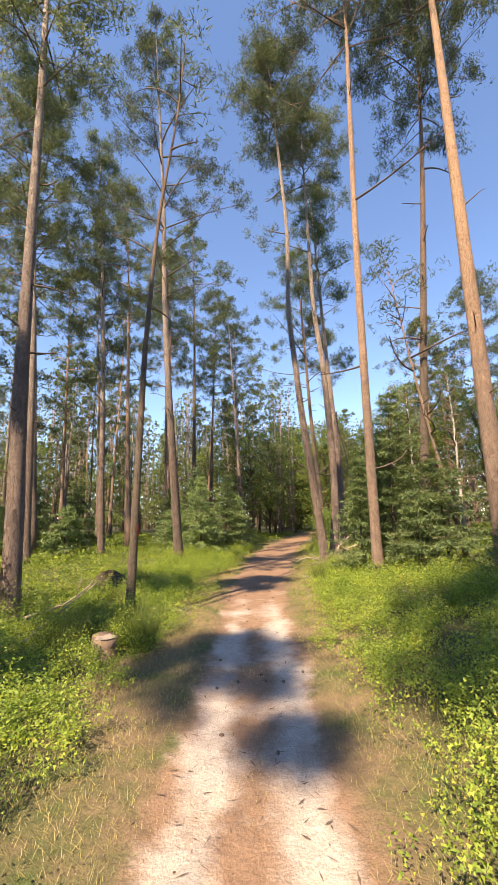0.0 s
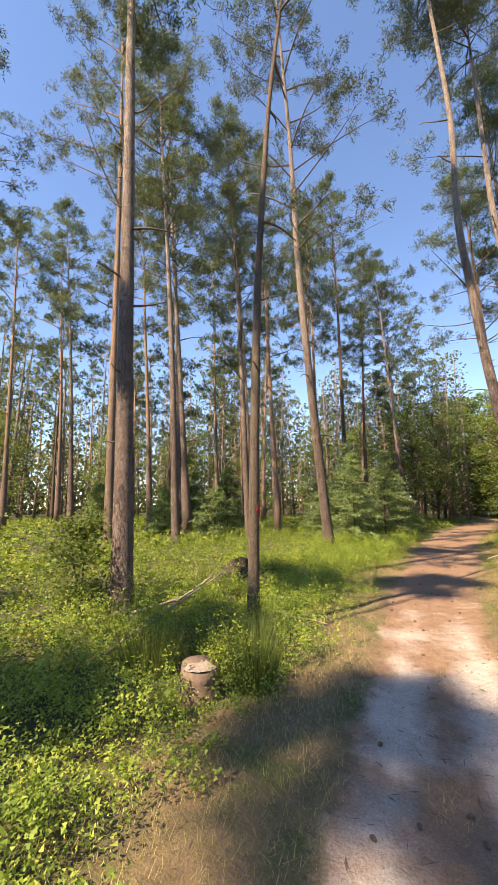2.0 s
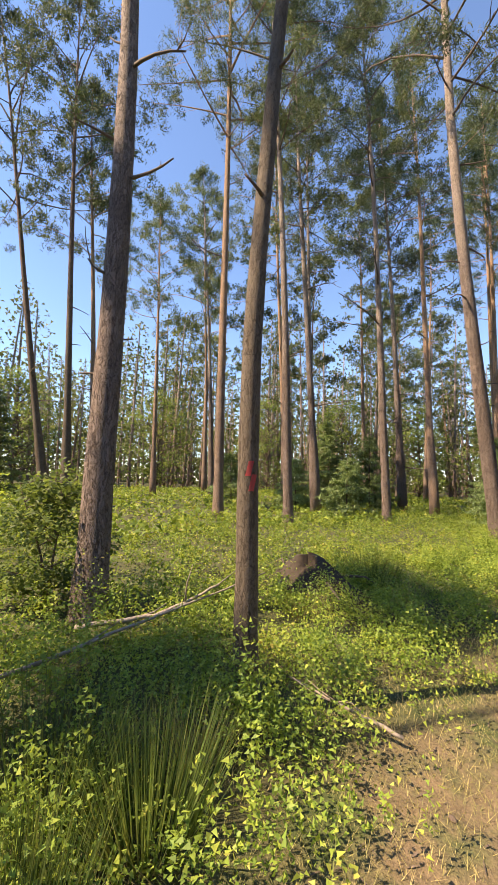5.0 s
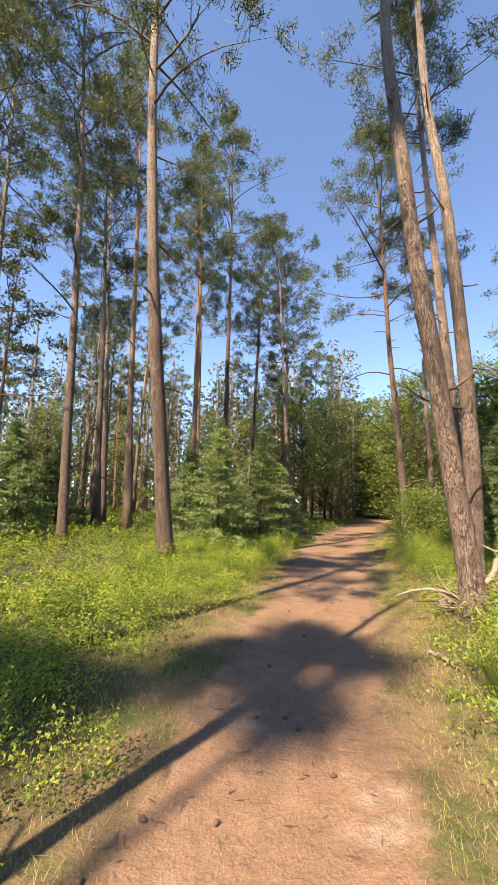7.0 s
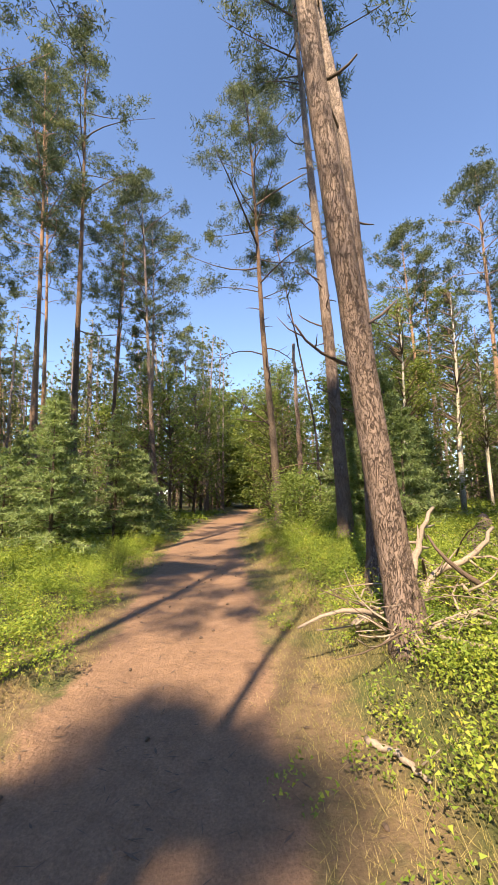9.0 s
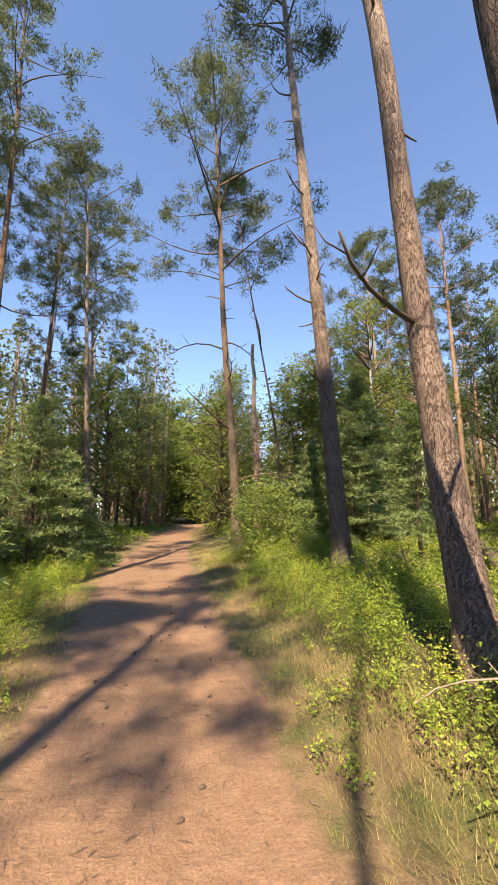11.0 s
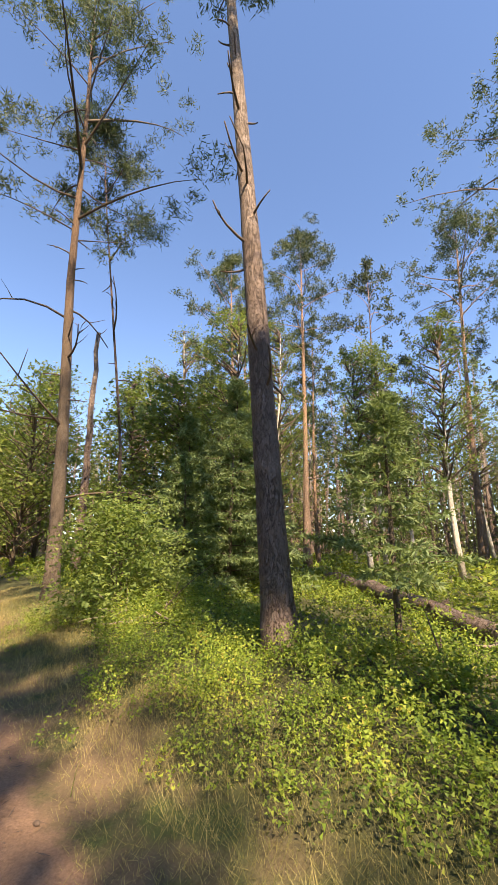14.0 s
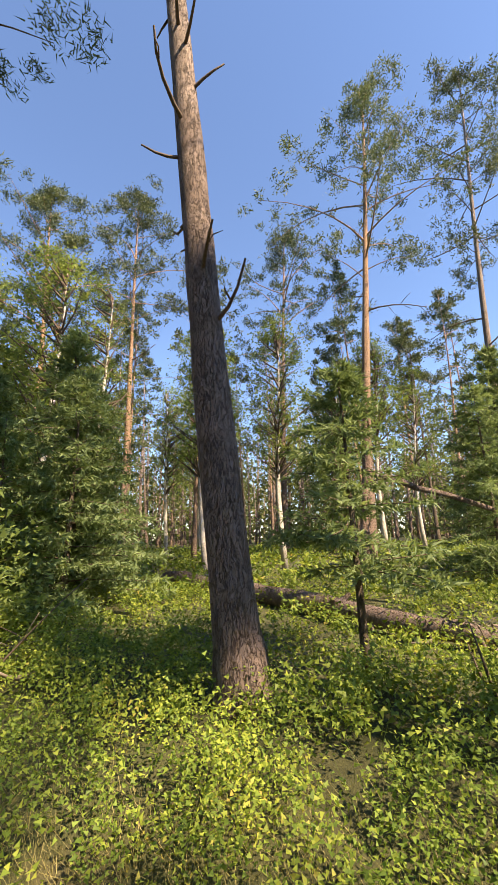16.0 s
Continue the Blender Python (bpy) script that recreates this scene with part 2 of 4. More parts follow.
def soup(name, corners, mat):
    """A mesh of many loose faces: corners is an array (faces, corners of a face, 3)."""
    n, k = corners.shape[:2]
    me = bpy.data.meshes.new(name)
    me.vertices.add(n * k)
    me.vertices.foreach_set("co", corners.reshape(-1).astype(np.float32))
    me.loops.add(n * k)
    me.loops.foreach_set("vertex_index", np.arange(n * k, dtype=np.int32))
    me.polygons.add(n)
    me.polygons.foreach_set("loop_start", np.arange(0, n * k, k, dtype=np.int32))
    me.materials.append(mat)
    me.update(calc_edges=True)
    return me


def part(name, me, parent, label=""):
    ob = new(name, me)
    ob.parent = parent
    return tagged(ob, label)


def thing(name, place, label, category, group=""):
    ob = new(name)
    ob.location = place
    return tagged(ob, label, category, group)


def tube(points, radii, sides=8, wob=0.0, rng=None, cap=True):
    """Vertices and faces of a bent, tapering, slightly uneven round bar."""
    points = np.asarray(points, float)
    verts, faces = [], []
    way = np.gradient(points, axis=0)
    way /= np.linalg.norm(way, axis=1)[:, None]
    ref = np.array((1.0, 0, 0)) if abs(way[0][0]) < 0.8 else np.array((0, 1.0, 0))
    for i, (p, w, r) in enumerate(zip(points, way, radii)):
        u = ref - w * (ref @ w)
        u /= np.linalg.norm(u)
        v = np.cross(w, u)
        for s in range(sides):
            a = 2 * math.pi * s / sides
            k = r * (1 + (wob * rng.uniform(-1, 1) if rng is not None else 0))
            verts.append(p + k * (math.cos(a) * u + math.sin(a) * v))
        if i:
            o = (i - 1) * sides
            faces += [(o + s, o + (s + 1) % sides, o + sides + (s + 1) % sides, o + sides + s) for s in range(sides)]
    if cap:
        faces.append(tuple(range(sides - 1, -1, -1)))
        faces.append(tuple(range(len(verts) - sides, len(verts))))
    return verts, faces


def joined(pieces):
    verts, faces = [], []
    for v, f in pieces:
        n = len(verts)
        verts += list(v)
        faces += [tuple(i + n for i in q) for q in f]
    return verts, faces


def unit(v):
    return v / np.maximum(np.linalg.norm(v, axis=-1, keepdims=True), 1e-9)


def needles(at, way, rng, blades=11, length=0.2, width=0.028, spread=1.05):
    """Tufts of narrow blades that fan out from twig tips."""
    n = len(at)
    d = unit(way[:, None, :] + spread * rng.normal(size=(n, blades, 3)))
    side = unit(np.cross(d, rng.normal(size=(n, blades, 3))))
    root = at[:, None, :] + 0.5 * rng.normal(size=(n, blades, 3)) * length
    long = length * rng.uniform(0.6, 1.25, size=(n, blades, 1))
    tri = np.stack([root - side * width / 2, root + side * width / 2, root + d * long], axis=2)
    return tri.reshape(-1, 3, 3)


def leaves(at, rng, size=0.03, flat=0.6, slim=0.55, whole=False):
    """Small pointed leaves of uneven size, more or less level."""
    n = len(at)
    a = rng.normal(size=(n, 3))
    a[:, 2] *= 1 - flat
    a = unit(a)
    up = unit(np.stack([0.5 * rng.normal(size=n), 0.5 * rng.normal(size=n), np.full(n, 0.4 + flat)], axis=1))
    b = unit(np.cross(a, up))
    s = size * rng.uniform(0.6, 1.3, size=(n, 1))
    if whole:
        return np.stack([at - a * s, at + b * s * slim + a * s * 0.15, at + a * s, at - b * s * slim + a * s * 0.15], axis=1)
    return np.stack([at - a * s * 0.8 + b * s * slim, at + a * s, at - a * s * 0.8 - b * s * slim], axis=1)


# ---- the ground ----
def spaced(near, far, step):
    out, v, s = [], 0.0, step
    while v < far:
        out.append(v)
        if v > near:
            s *= 1.22
        v += s
    return np.array(out + [far])


gx = spaced(6.0, 900, 0.13)
gx = np.concatenate([-gx[:0:-1], gx])
gy_up = 10 + spaced(13.0, 1200, 0.14)
gy_dn = 10 - spaced(11.0, 900, 0.14)
gy = np.concatenate([gy_dn[:0:-1], gy_up])
GX, GY = np.meshgrid(gx, gy)
GZ = land(GX, GY)
rows_n, cols_n = GX.shape
idx = np.arange(rows_n * cols_n).reshape(rows_n, cols_n)
quads = np.stack([idx[:-1, :-1], idx[:-1, 1:], idx[1:, 1:], idx[1:, :-1]], axis=-1).reshape(-1, 4)
me = bpy.data.meshes.new("ground")
me.from_pydata(np.stack([GX, GY, GZ], axis=-1).reshape(-1, 3).tolist(), [], quads.tolist())
me.materials.append(soil())
me.polygons.foreach_set("use_smooth", np.ones(len(me.polygons), bool))
off = GX - track_x(GY)
dist = np.abs(off) - half_width(GY) + 0.60 + 0.07 * ripple(GX, GY, 1.1, 0.7) + 0.05 * ripple(GX, GY, 2.6, 1.7)
ruts = np.exp(-((np.abs(off) - 0.31) / 0.17) ** 2)
me.attributes.new("worn", "FLOAT", "POINT").data.foreach_set("value", (1 - ease(dist, 0.42, 0.85)).reshape(-1).astype(np.float32))
me.attributes.new("sandy", "FLOAT", "POINT").data.foreach_set("value", ((0.10 + 0.55 * ruts) * (1 - ease(GY, 6.0, 9.6)) + 0.10 * ruts - 0.05 - 0.25 * ease(GY, 9.0, 10.5)).reshape(-1).astype(np.float32))
me.attributes.new("mossy", "FLOAT", "POINT").data.foreach_set("value", (0.9 * ease(dist, 1.05, 1.7) * ease(np.hypot(GX + 1.15, GY - 4.4), 0.3, 0.9)).reshape(-1).astype(np.float32))
me.update()
tagged(new("ground", me), "sandy forest floor with a trodden brown track through needle litter", "ground", kind="structure")


# ---- pines ----
def axis_of(points, height, rng, bow=0.0):
    """Points up a stem that passes through the given ones and goes on to the height."""
    p = np.array(points, float)
    zs = np.linspace(0, height, 40)
    z = p[:, 2] - p[0][2]
    way = (p[-1] - p[0]) / z[-1]
    p = np.vstack([p, p[-1] + way * max(0.5, height - z[-1])])
    z = np.append(z, max(height, z[-1] + 0.5))
    x, y = np.interp(zs, z, p[:, 0]), np.interp(zs, z, p[:, 1])
    for _ in range(3):
        x[1:-1], y[1:-1] = (x[:-2] + x[1:-1] + x[2:]) / 3, (y[:-2] + y[1:-1] + y[2:]) / 3
    s = zs / height
    x = x - p[0][0] + bow * np.sin(5 * s + rng.uniform(0, 6)) * s
    y = y - p[0][1] + bow * np.sin(4 * s + rng.uniform(0, 6)) * s
    return np.stack([x, y, zs], axis=1)


def crown_of(stem, first, reach, rng, limbs=26, twigs=8, tufts=7, blade=(0.22, 0.03), blades=9, droop=0.15, puff=0.115):
    """Limb pieces and needle triangles of a pine's crown along the stem, from the height first up."""
    height = stem[-1][2]
    pieces, at, way = [], [], []
    for i in range(limbs):
        f = (i + rng.uniform(0, 1)) / limbs
        z = first + (height - first) * f
        foot = np.array([np.interp(z, stem[:, 2], stem[:, k]) for k in range(3)])
        long = reach * (0.35 + 1.1 * math.sin(math.pi * min(1, 0.18 + 0.8 * f))) * rng.uniform(0.55, 1.15) * (1 - 0.45 * f ** 3)
        turn, rise = i * 2.4 + rng.uniform(-0.5, 0.5), rng.uniform(0.05, 0.5) + 0.6 * f
        d = np.array((math.cos(turn) * math.cos(rise), math.sin(turn) * math.cos(rise), math.sin(rise)))
        s = np.linspace(0, 1, 6)[:, None]
        bend = rng.normal(size=3) * 0.22 * long
        line = foot + d * long * s + bend * s * (1 - s) + np.array((0, 0, -droop * long)) * s ** 2
        r0 = 0.007 + 0.009 * long
        pieces.append(tube(line, r0 * (1 - 0.8 * s[:, 0]), 4, cap=False))
        for j in range(twigs):
            g = rng.uniform(0.3, 1.0) ** 0.8
            q = np.array([np.interp(g, s[:, 0], line[:, k]) for k in range(3)])
            t = unit(d * 0.5 + rng.normal(size=3) * (0.8, 0.8, 0.45) + (0, 0, 0.25))
            span = long * rng.uniform(0.12, 0.32) + 0.12
            tip = q + t * span
            if twigs > 8:
                pieces.append(tube([q, tip], [0.007, 0.003], 3, cap=False))
            for k in range(tufts):
                at.append(q + t * span * 0.9 + rng.normal(size=3) * (puff, puff, 0.55 * puff))
                way.append(t * 0.25 + np.array((0, 0, 0.25)))
    tri = needles(np.array(at), np.array(way), rng, blades, blade[0], blade[1])
    return pieces, tri


def snag(stem, z, radius, rng, long, turn=None):
    """A dead branch stub on a stem."""
    foot = np.array([np.interp(z, stem[:, 2], stem[:, k]) for k in range(3)])
    turn = rng.uniform(0, 6.28) if turn is None else turn
    d = np.array((math.cos(turn), math.sin(turn), rng.uniform(-0.15, 0.45)))
    long = long + 0.4 * radius
    s = np.linspace(0, 1, 5)[:, None]
    line = foot + d * long * s + rng.normal(size=3) * 0.14 * long * s * (1 - s) * 2 + np.array((0, 0, rng.uniform(-0.2, 0.3) * long)) * s ** 2
    r = 0.017 + 0.010 * min(long, 1.5)
    pieces = [tube(line, r * (1 - 0.62 * s[:, 0]), 5)]
    for k in range(int(long * 2.2)):
        g = rng.uniform(0.4, 0.95)
        q = np.array([np.interp(g, s[:, 0], line[:, i]) for i in range(3)])
        t = unit(d + rng.normal(size=3) * 0.6) * long * rng.uniform(0.15, 0.35)
        pieces.append(tube([q, q + t * 0.5 + rng.normal(size=3) * 0.02, q + t], [r * 0.4, r * 0.3, r * 0.12], 4))
    return joined(pieces)


def pine(points, dia, height, first, reach, seed, mat=None, snags=8, limbs=26, sides=14, bow=0.12, snag_from=2.0, label="", stub=1.0, lots=(8, 10, 9, 0.17, 0.03), group="pines along the track"):
    """A Scots pine: stem, dead stubs, limbs and needle crown. points: its foot and one or two places higher on the stem."""
    rng = np.random.default_rng(seed)
    x, y = points[0][:2]
    z = ground_at(x, y) - 0.06
    pts = [(x, y, z), *points[1:]]
    stem = axis_of(pts, height, rng, bow)
    tree = thing("pine_tree", (x, y, z), label or "tall Scots pine with bare reddish-brown trunk and high needle crown", "pine tree", group)
    h = stem[:, 2] / height
    rad = dia / 2 * (1 - 0.86 * h ** 0.9) + dia * 0.22 * np.exp(-stem[:, 2] / 0.22)
    s = np.concatenate([np.linspace(0, 0.5, 6)[:-1], np.linspace(0.5, height, 46)]) if sides > 10 else np.linspace(0, height, 20)
    line = np.stack([np.interp(s, stem[:, 2], stem[:, k]) for k in range(3)], axis=1)
    r = np.interp(s, stem[:, 2], rad)
    r[0:3] = dia / 2 * np.array((1.38, 1.22, 1.12))
    part("trunk", mesh_of("trunk", *tube(line, r, sides, 0.045, rng), mat or PINE_BARK), tree)
    for i in range(snags):
        zz = snag_from + (first + 1.0 - snag_from) * (i + rng.uniform(0.1, 0.9)) / snags
        part("dead_branch", mesh_of("dead_branch", *snag(stem, zz, dia, rng, stub * (rng.uniform(0.25, 0.7) if rng.uniform() < 0.6 else rng.uniform(0.8, 1.9))), TWIG), tree)
    pieces, tri = crown_of(stem, first, reach, rng, limbs, lots[0], lots[1], (lots[3], lots[4]), lots[2])
    part("branchwork", mesh_of("branchwork", *joined(pieces), TWIG if mat is not ORANGE_BARK else ORANGE_BARK), tree)["kind"] = "stuff"
    part("crown", soup("crown", tri, NEEDLES), tree)["kind"] = "stuff"
    return tree


NEAR_PINES = [
    # foot, point higher up, diameter, height, first limb, reach, bark, stubs
    ((-6.43, 21.57), (-7.04, 21.3, 16.5), 0.31, 22, 11.5, 2.3, ORANGE_BARK, 6),
    ((-8.13, 22.29), (-8.76, 21.96, 15.2), 0.31, 21, 11.0, 2.3, PINE_BARK, 6),
    ((-9.27, 17.36), (-10.07, 16.7, 16.3), 0.34, 22, 11.5, 2.5, PINE_BARK, 7),
    ((-13.5, 20.4), (-14.1, 19.8, 17.7), 0.30, 21, 12.0, 2.2, ORANGE_BARK, 4),
    ((-3.46, 25.61), (-3.67, 25.57, 20.2), 0.32, 23, 12.0, 2.4, DARK_BARK, 5),
    ((-3.18, 33.09), (-2.71, 33.15, 22.6), 0.31, 22, 12.0, 2.4, DARK_BARK, 3),
    ((-6.7, 32.4), (-7.1, 32.3, 21.0), 0.31, 23, 12.5, 2.3, ORANGE_BARK, 3),
    ((-5.9, 28.9), (-6.4, 28.8, 23.8), 0.31, 23, 13.0, 2.2, ORANGE_BARK, 3),
    ((-0.9, 33.3), (-0.9, 33.3, 13.5), 0.31, 19, 9.5, 2.4, PINE_BARK, 3),
    ((-16.7, 9.9), (-17.7, 7.6, 15.5), 0.32, 20, 11.0, 2.6, DARK_BARK, 4),
    ((-15.1, 10.1), (-15.5, 9.3, 18.2), 0.31, 21, 11.5, 2.4, DARK_BARK, 4),
    ((-16.0, 11.4), (-16.3, 10.7, 12.9), 0.30, 18, 9.5, 2.0, ORANGE_BARK, 4),
    ((-19.9, 16.5), (-20.1, 16.2, 11.3), 0.31, 18, 9.0, 2.2, ORANGE_BARK, 3),
    ((-17.9, 19.1), (-18.5, 18.4, 15.4), 0.31, 20, 11.0, 2.2, PINE_BARK, 3),
    ((-9.5, 12.65), (-9.78, 12.4, 20.3), 0.32, 23, 12.0, 2.8, ORANGE_BARK, 7),
    ((-10.8, 19.4), (-11.5, 18.95, 17.0), 0.30, 21, 11.0, 2.4, PINE_BARK, 5),
    ((-9.35, 25.1), (-9.85, 24.9, 11.3), 0.31, 20, 10.5, 2.2, PINE_BARK, 4),
    ((-5.3, 26.5), (-5.5, 26.4, 18.0), 0.31, 22, 11.0, 2.3, ORANGE_BARK, 4),
    ((15.3, 24.2), (15.4, 24.1, 13.0), 0.32, 17, 10.0, 2.2, ORANGE_BARK, 3),
    ((12.5, 26.2), (12.6, 26.3, 13.0), 0.27, 15, 8.0, 2.3, ORANGE_BARK, 3),
    ((19.4, 18.4), (19.5, 17.9, 12.8), 0.33, 16.5, 9.5, 2.6, ORANGE_BARK, 3),
    ((14.3, 15.1), (14.35, 14.1, 12.7), 0.42, 18.5, 9.5, 2.9, ORANGE_BARK, 6),
    ((16.0, 10.4), (15.9, 9.6, 16.5), 0.35, 20, 11.0, 2.6, PINE_BARK, 5),
    ((2.78, 8.9), (2.9, 8.6, 11.5), 0.24, 20.5, 14.0, 2.2, ORANGE_BARK, 6),
    ((4.85, 7.7), (4.9, 7.6, 13.2), 0.38, 21.5, 14.0, 2.6, ORANGE_BARK, 6),
    ((4.45, 10.3), (5.25, 9.95, 10.8), 0.27, 19, 12.5, 2.0, DARK_BARK, 8),
    ((-6.2, 17.0), (-6.6, 16.7, 11.0), 0.29, 20, 11.0, 2.2, PINE_BARK, 6),
    ((-7.4, 13.5), (-7.8, 13.3, 9.1), 0.29, 20, 11.5, 2.2, PINE_BARK, 6),
    ((-0.3, 29.6), (-0.9, 29.5, 9.3), 0.30, 19, 9.5, 2.4, PINE_BARK, 4),
]
for k, (foot, up, dia, height, first, reach, mat, snags) in enumerate(NEAR_PINES):
    close = math.hypot(foot[0] - 0.5, foot[1] - 10) < 11
    pine([foot, up], dia, height, first, reach, 100 + k, mat, snags, 30 if close else 27, 14 if close else 9, 0.12, lots=(9, 11, 10, 0.13, 0.025) if close else (8, 9, 7, 0.155, 0.043))

# the pines beside the track, stem by stem
pine([(5.3, 9.9), (4.6, 10.0, 5.0)], 0.12, 8.5, 5.8, 0.9, 310, ORANGE_BARK, 6, 8, bow=0.05, lots=(4, 5, 6, 0.17, 0.028), label="thin leaning young pine with few needles")
pine([(-3.68, 6.36), (-3.72, 6.38, 1.5), (-3.9, 6.48, 3.6), (-3.96, 6.48, 6), (-3.92, 6.3, 9.5)], 0.30, 16.5, 9.8, 1.4, 303, PINE_BARK, 16, 26, bow=0.02, stub=0.4, lots=(9, 11, 10, 0.13, 0.025))
slender = pine([(-1.92, 6.62), (-1.82, 6.46, 2.2), (-1.80, 6.6, 4.5), (-1.66, 6.75, 7.5), (-1.30, 6.71, 10)], 0.15, 12.0, 9.6, 1.1, 304, DARK_BARK, 9, 7, lots=(3, 4, 6, 0.17, 0.028), bow=0.02, stub=0.3, label="slender dark pine trunk with a red paint mark")
pine([(-2.63, 15.2), (-2.75, 14.66, 3), (-2.88, 14.12, 6), (-3.11, 13.95, 10), (-3.2, 13.85, 14)], 0.34, 22, 10.0, 2.6, 305, PINE_BARK, 12, 32, bow=0.02, lots=(9, 11, 10, 0.13, 0.025))
pine([(4.25, 23.0), (4.2, 23.3, 3.5), (3.95, 23.6, 8), (3.8, 23.7, 14)], 0.33, 19, 9.0, 3.1, 306, DARK_BARK, 16, 30, bow=0.03)
pine([(6.5, 24.5), (6.55, 24.9, 4.2), (5.8, 24.7, 8), (4.91, 24.3, 12)], 0.13, 14.5, 11.0, 1.2, 307, DARK_BARK, 12, 10, bow=0.02, label="slender leaning pine stem, almost bare of needles")
pine([(2.18, 11.70), (2.13, 11.88, 1.2), (2.03, 11.86, 2), (1.93, 11.86, 3), (1.81, 11.83, 4), (1.67, 11.81, 5), (1.6, 11.8, 6.5), (1.42, 11.85, 8), (1.55, 11.85, 11)], 0.27, 19.0, 15.0, 1.7, 300, PINE_BARK, 10, 32, bow=0.02, stub=0.5, lots=(9, 10, 10, 0.13, 0.023), label="old leaning pine with flaking grey-brown bark beside brush heap")
pine([(2.62, 12.95), (2.88, 13.36, 1.2), (2.97, 13.55, 2.5), (3.01, 13.7, 4), (2.93, 13.68, 5.5), (2.88, 13.72, 7), (2.85, 13.9, 8.2), (2.68, 13.97, 9.2), (2.69, 13.98, 10.5)], 0.29, 19.5, 15.5, 1.7, 301, PINE_BARK, 10, 32, bow=0.02, stub=0.6, lots=(9, 10, 10, 0.13, 0.023), label="old pine with bent trunk and flaking reddish bark")
pine([(3.90, 16.52), (3.92, 16.7, 2.0), (3.90, 16.88, 4.5), (3.82, 17.15, 8), (3.76, 17.3, 10)], 0.33, 18, 11.5, 2.0, 302, PINE_BARK, 32, 22, bow=0.0, label="thick furrowed pine trunk with many broken branch stubs", snag_from=2.6, stub=0.33)


# the red forester's mark on the slender pine
m, nodes, links, bsdf = material("red_paint")
wear = node(nodes, "ShaderNodeTexNoise", Scale=60.0, Detail=4.0)
links.new(ramp(nodes, links, wear.outputs["Fac"], [(0.4, (0.16, 0.05, 0.04)), (0.6, (0.55, 0.04, 0.05))]), bsdf.inputs["Base Color"])
bsdf.inputs["Roughness"].default_value = 0.7
for k, (za, zb, a0, a1) in enumerate([(1.45, 1.54, -1.0, -0.6), (1.36, 1.46, -0.75, -0.35)]):
    v, f = [], []
    for i in range(7):
        t = i / 6
        z = za + (zb - za) * t
        px, py = np.interp(z, [0, 2.2], [-1.92, -1.82]), np.interp(z, [0, 2.2], [6.62, 6.46])
        for j in range(7):
            a = a0 + (a1 - a0) * j / 6 + 0.25 * t
            v.append((px + 1.92 + 0.083 * math.cos(a), py - 6.62 + 0.083 * math.sin(a), z))
    f = [(i * 7 + j, i * 7 + j + 1, i * 7 + j + 8, i * 7 + j + 7) for i in range(6) for j in range(6)]
    part("paint_mark", mesh_of("paint_mark", v, f, m), slender, "faded red paint mark")


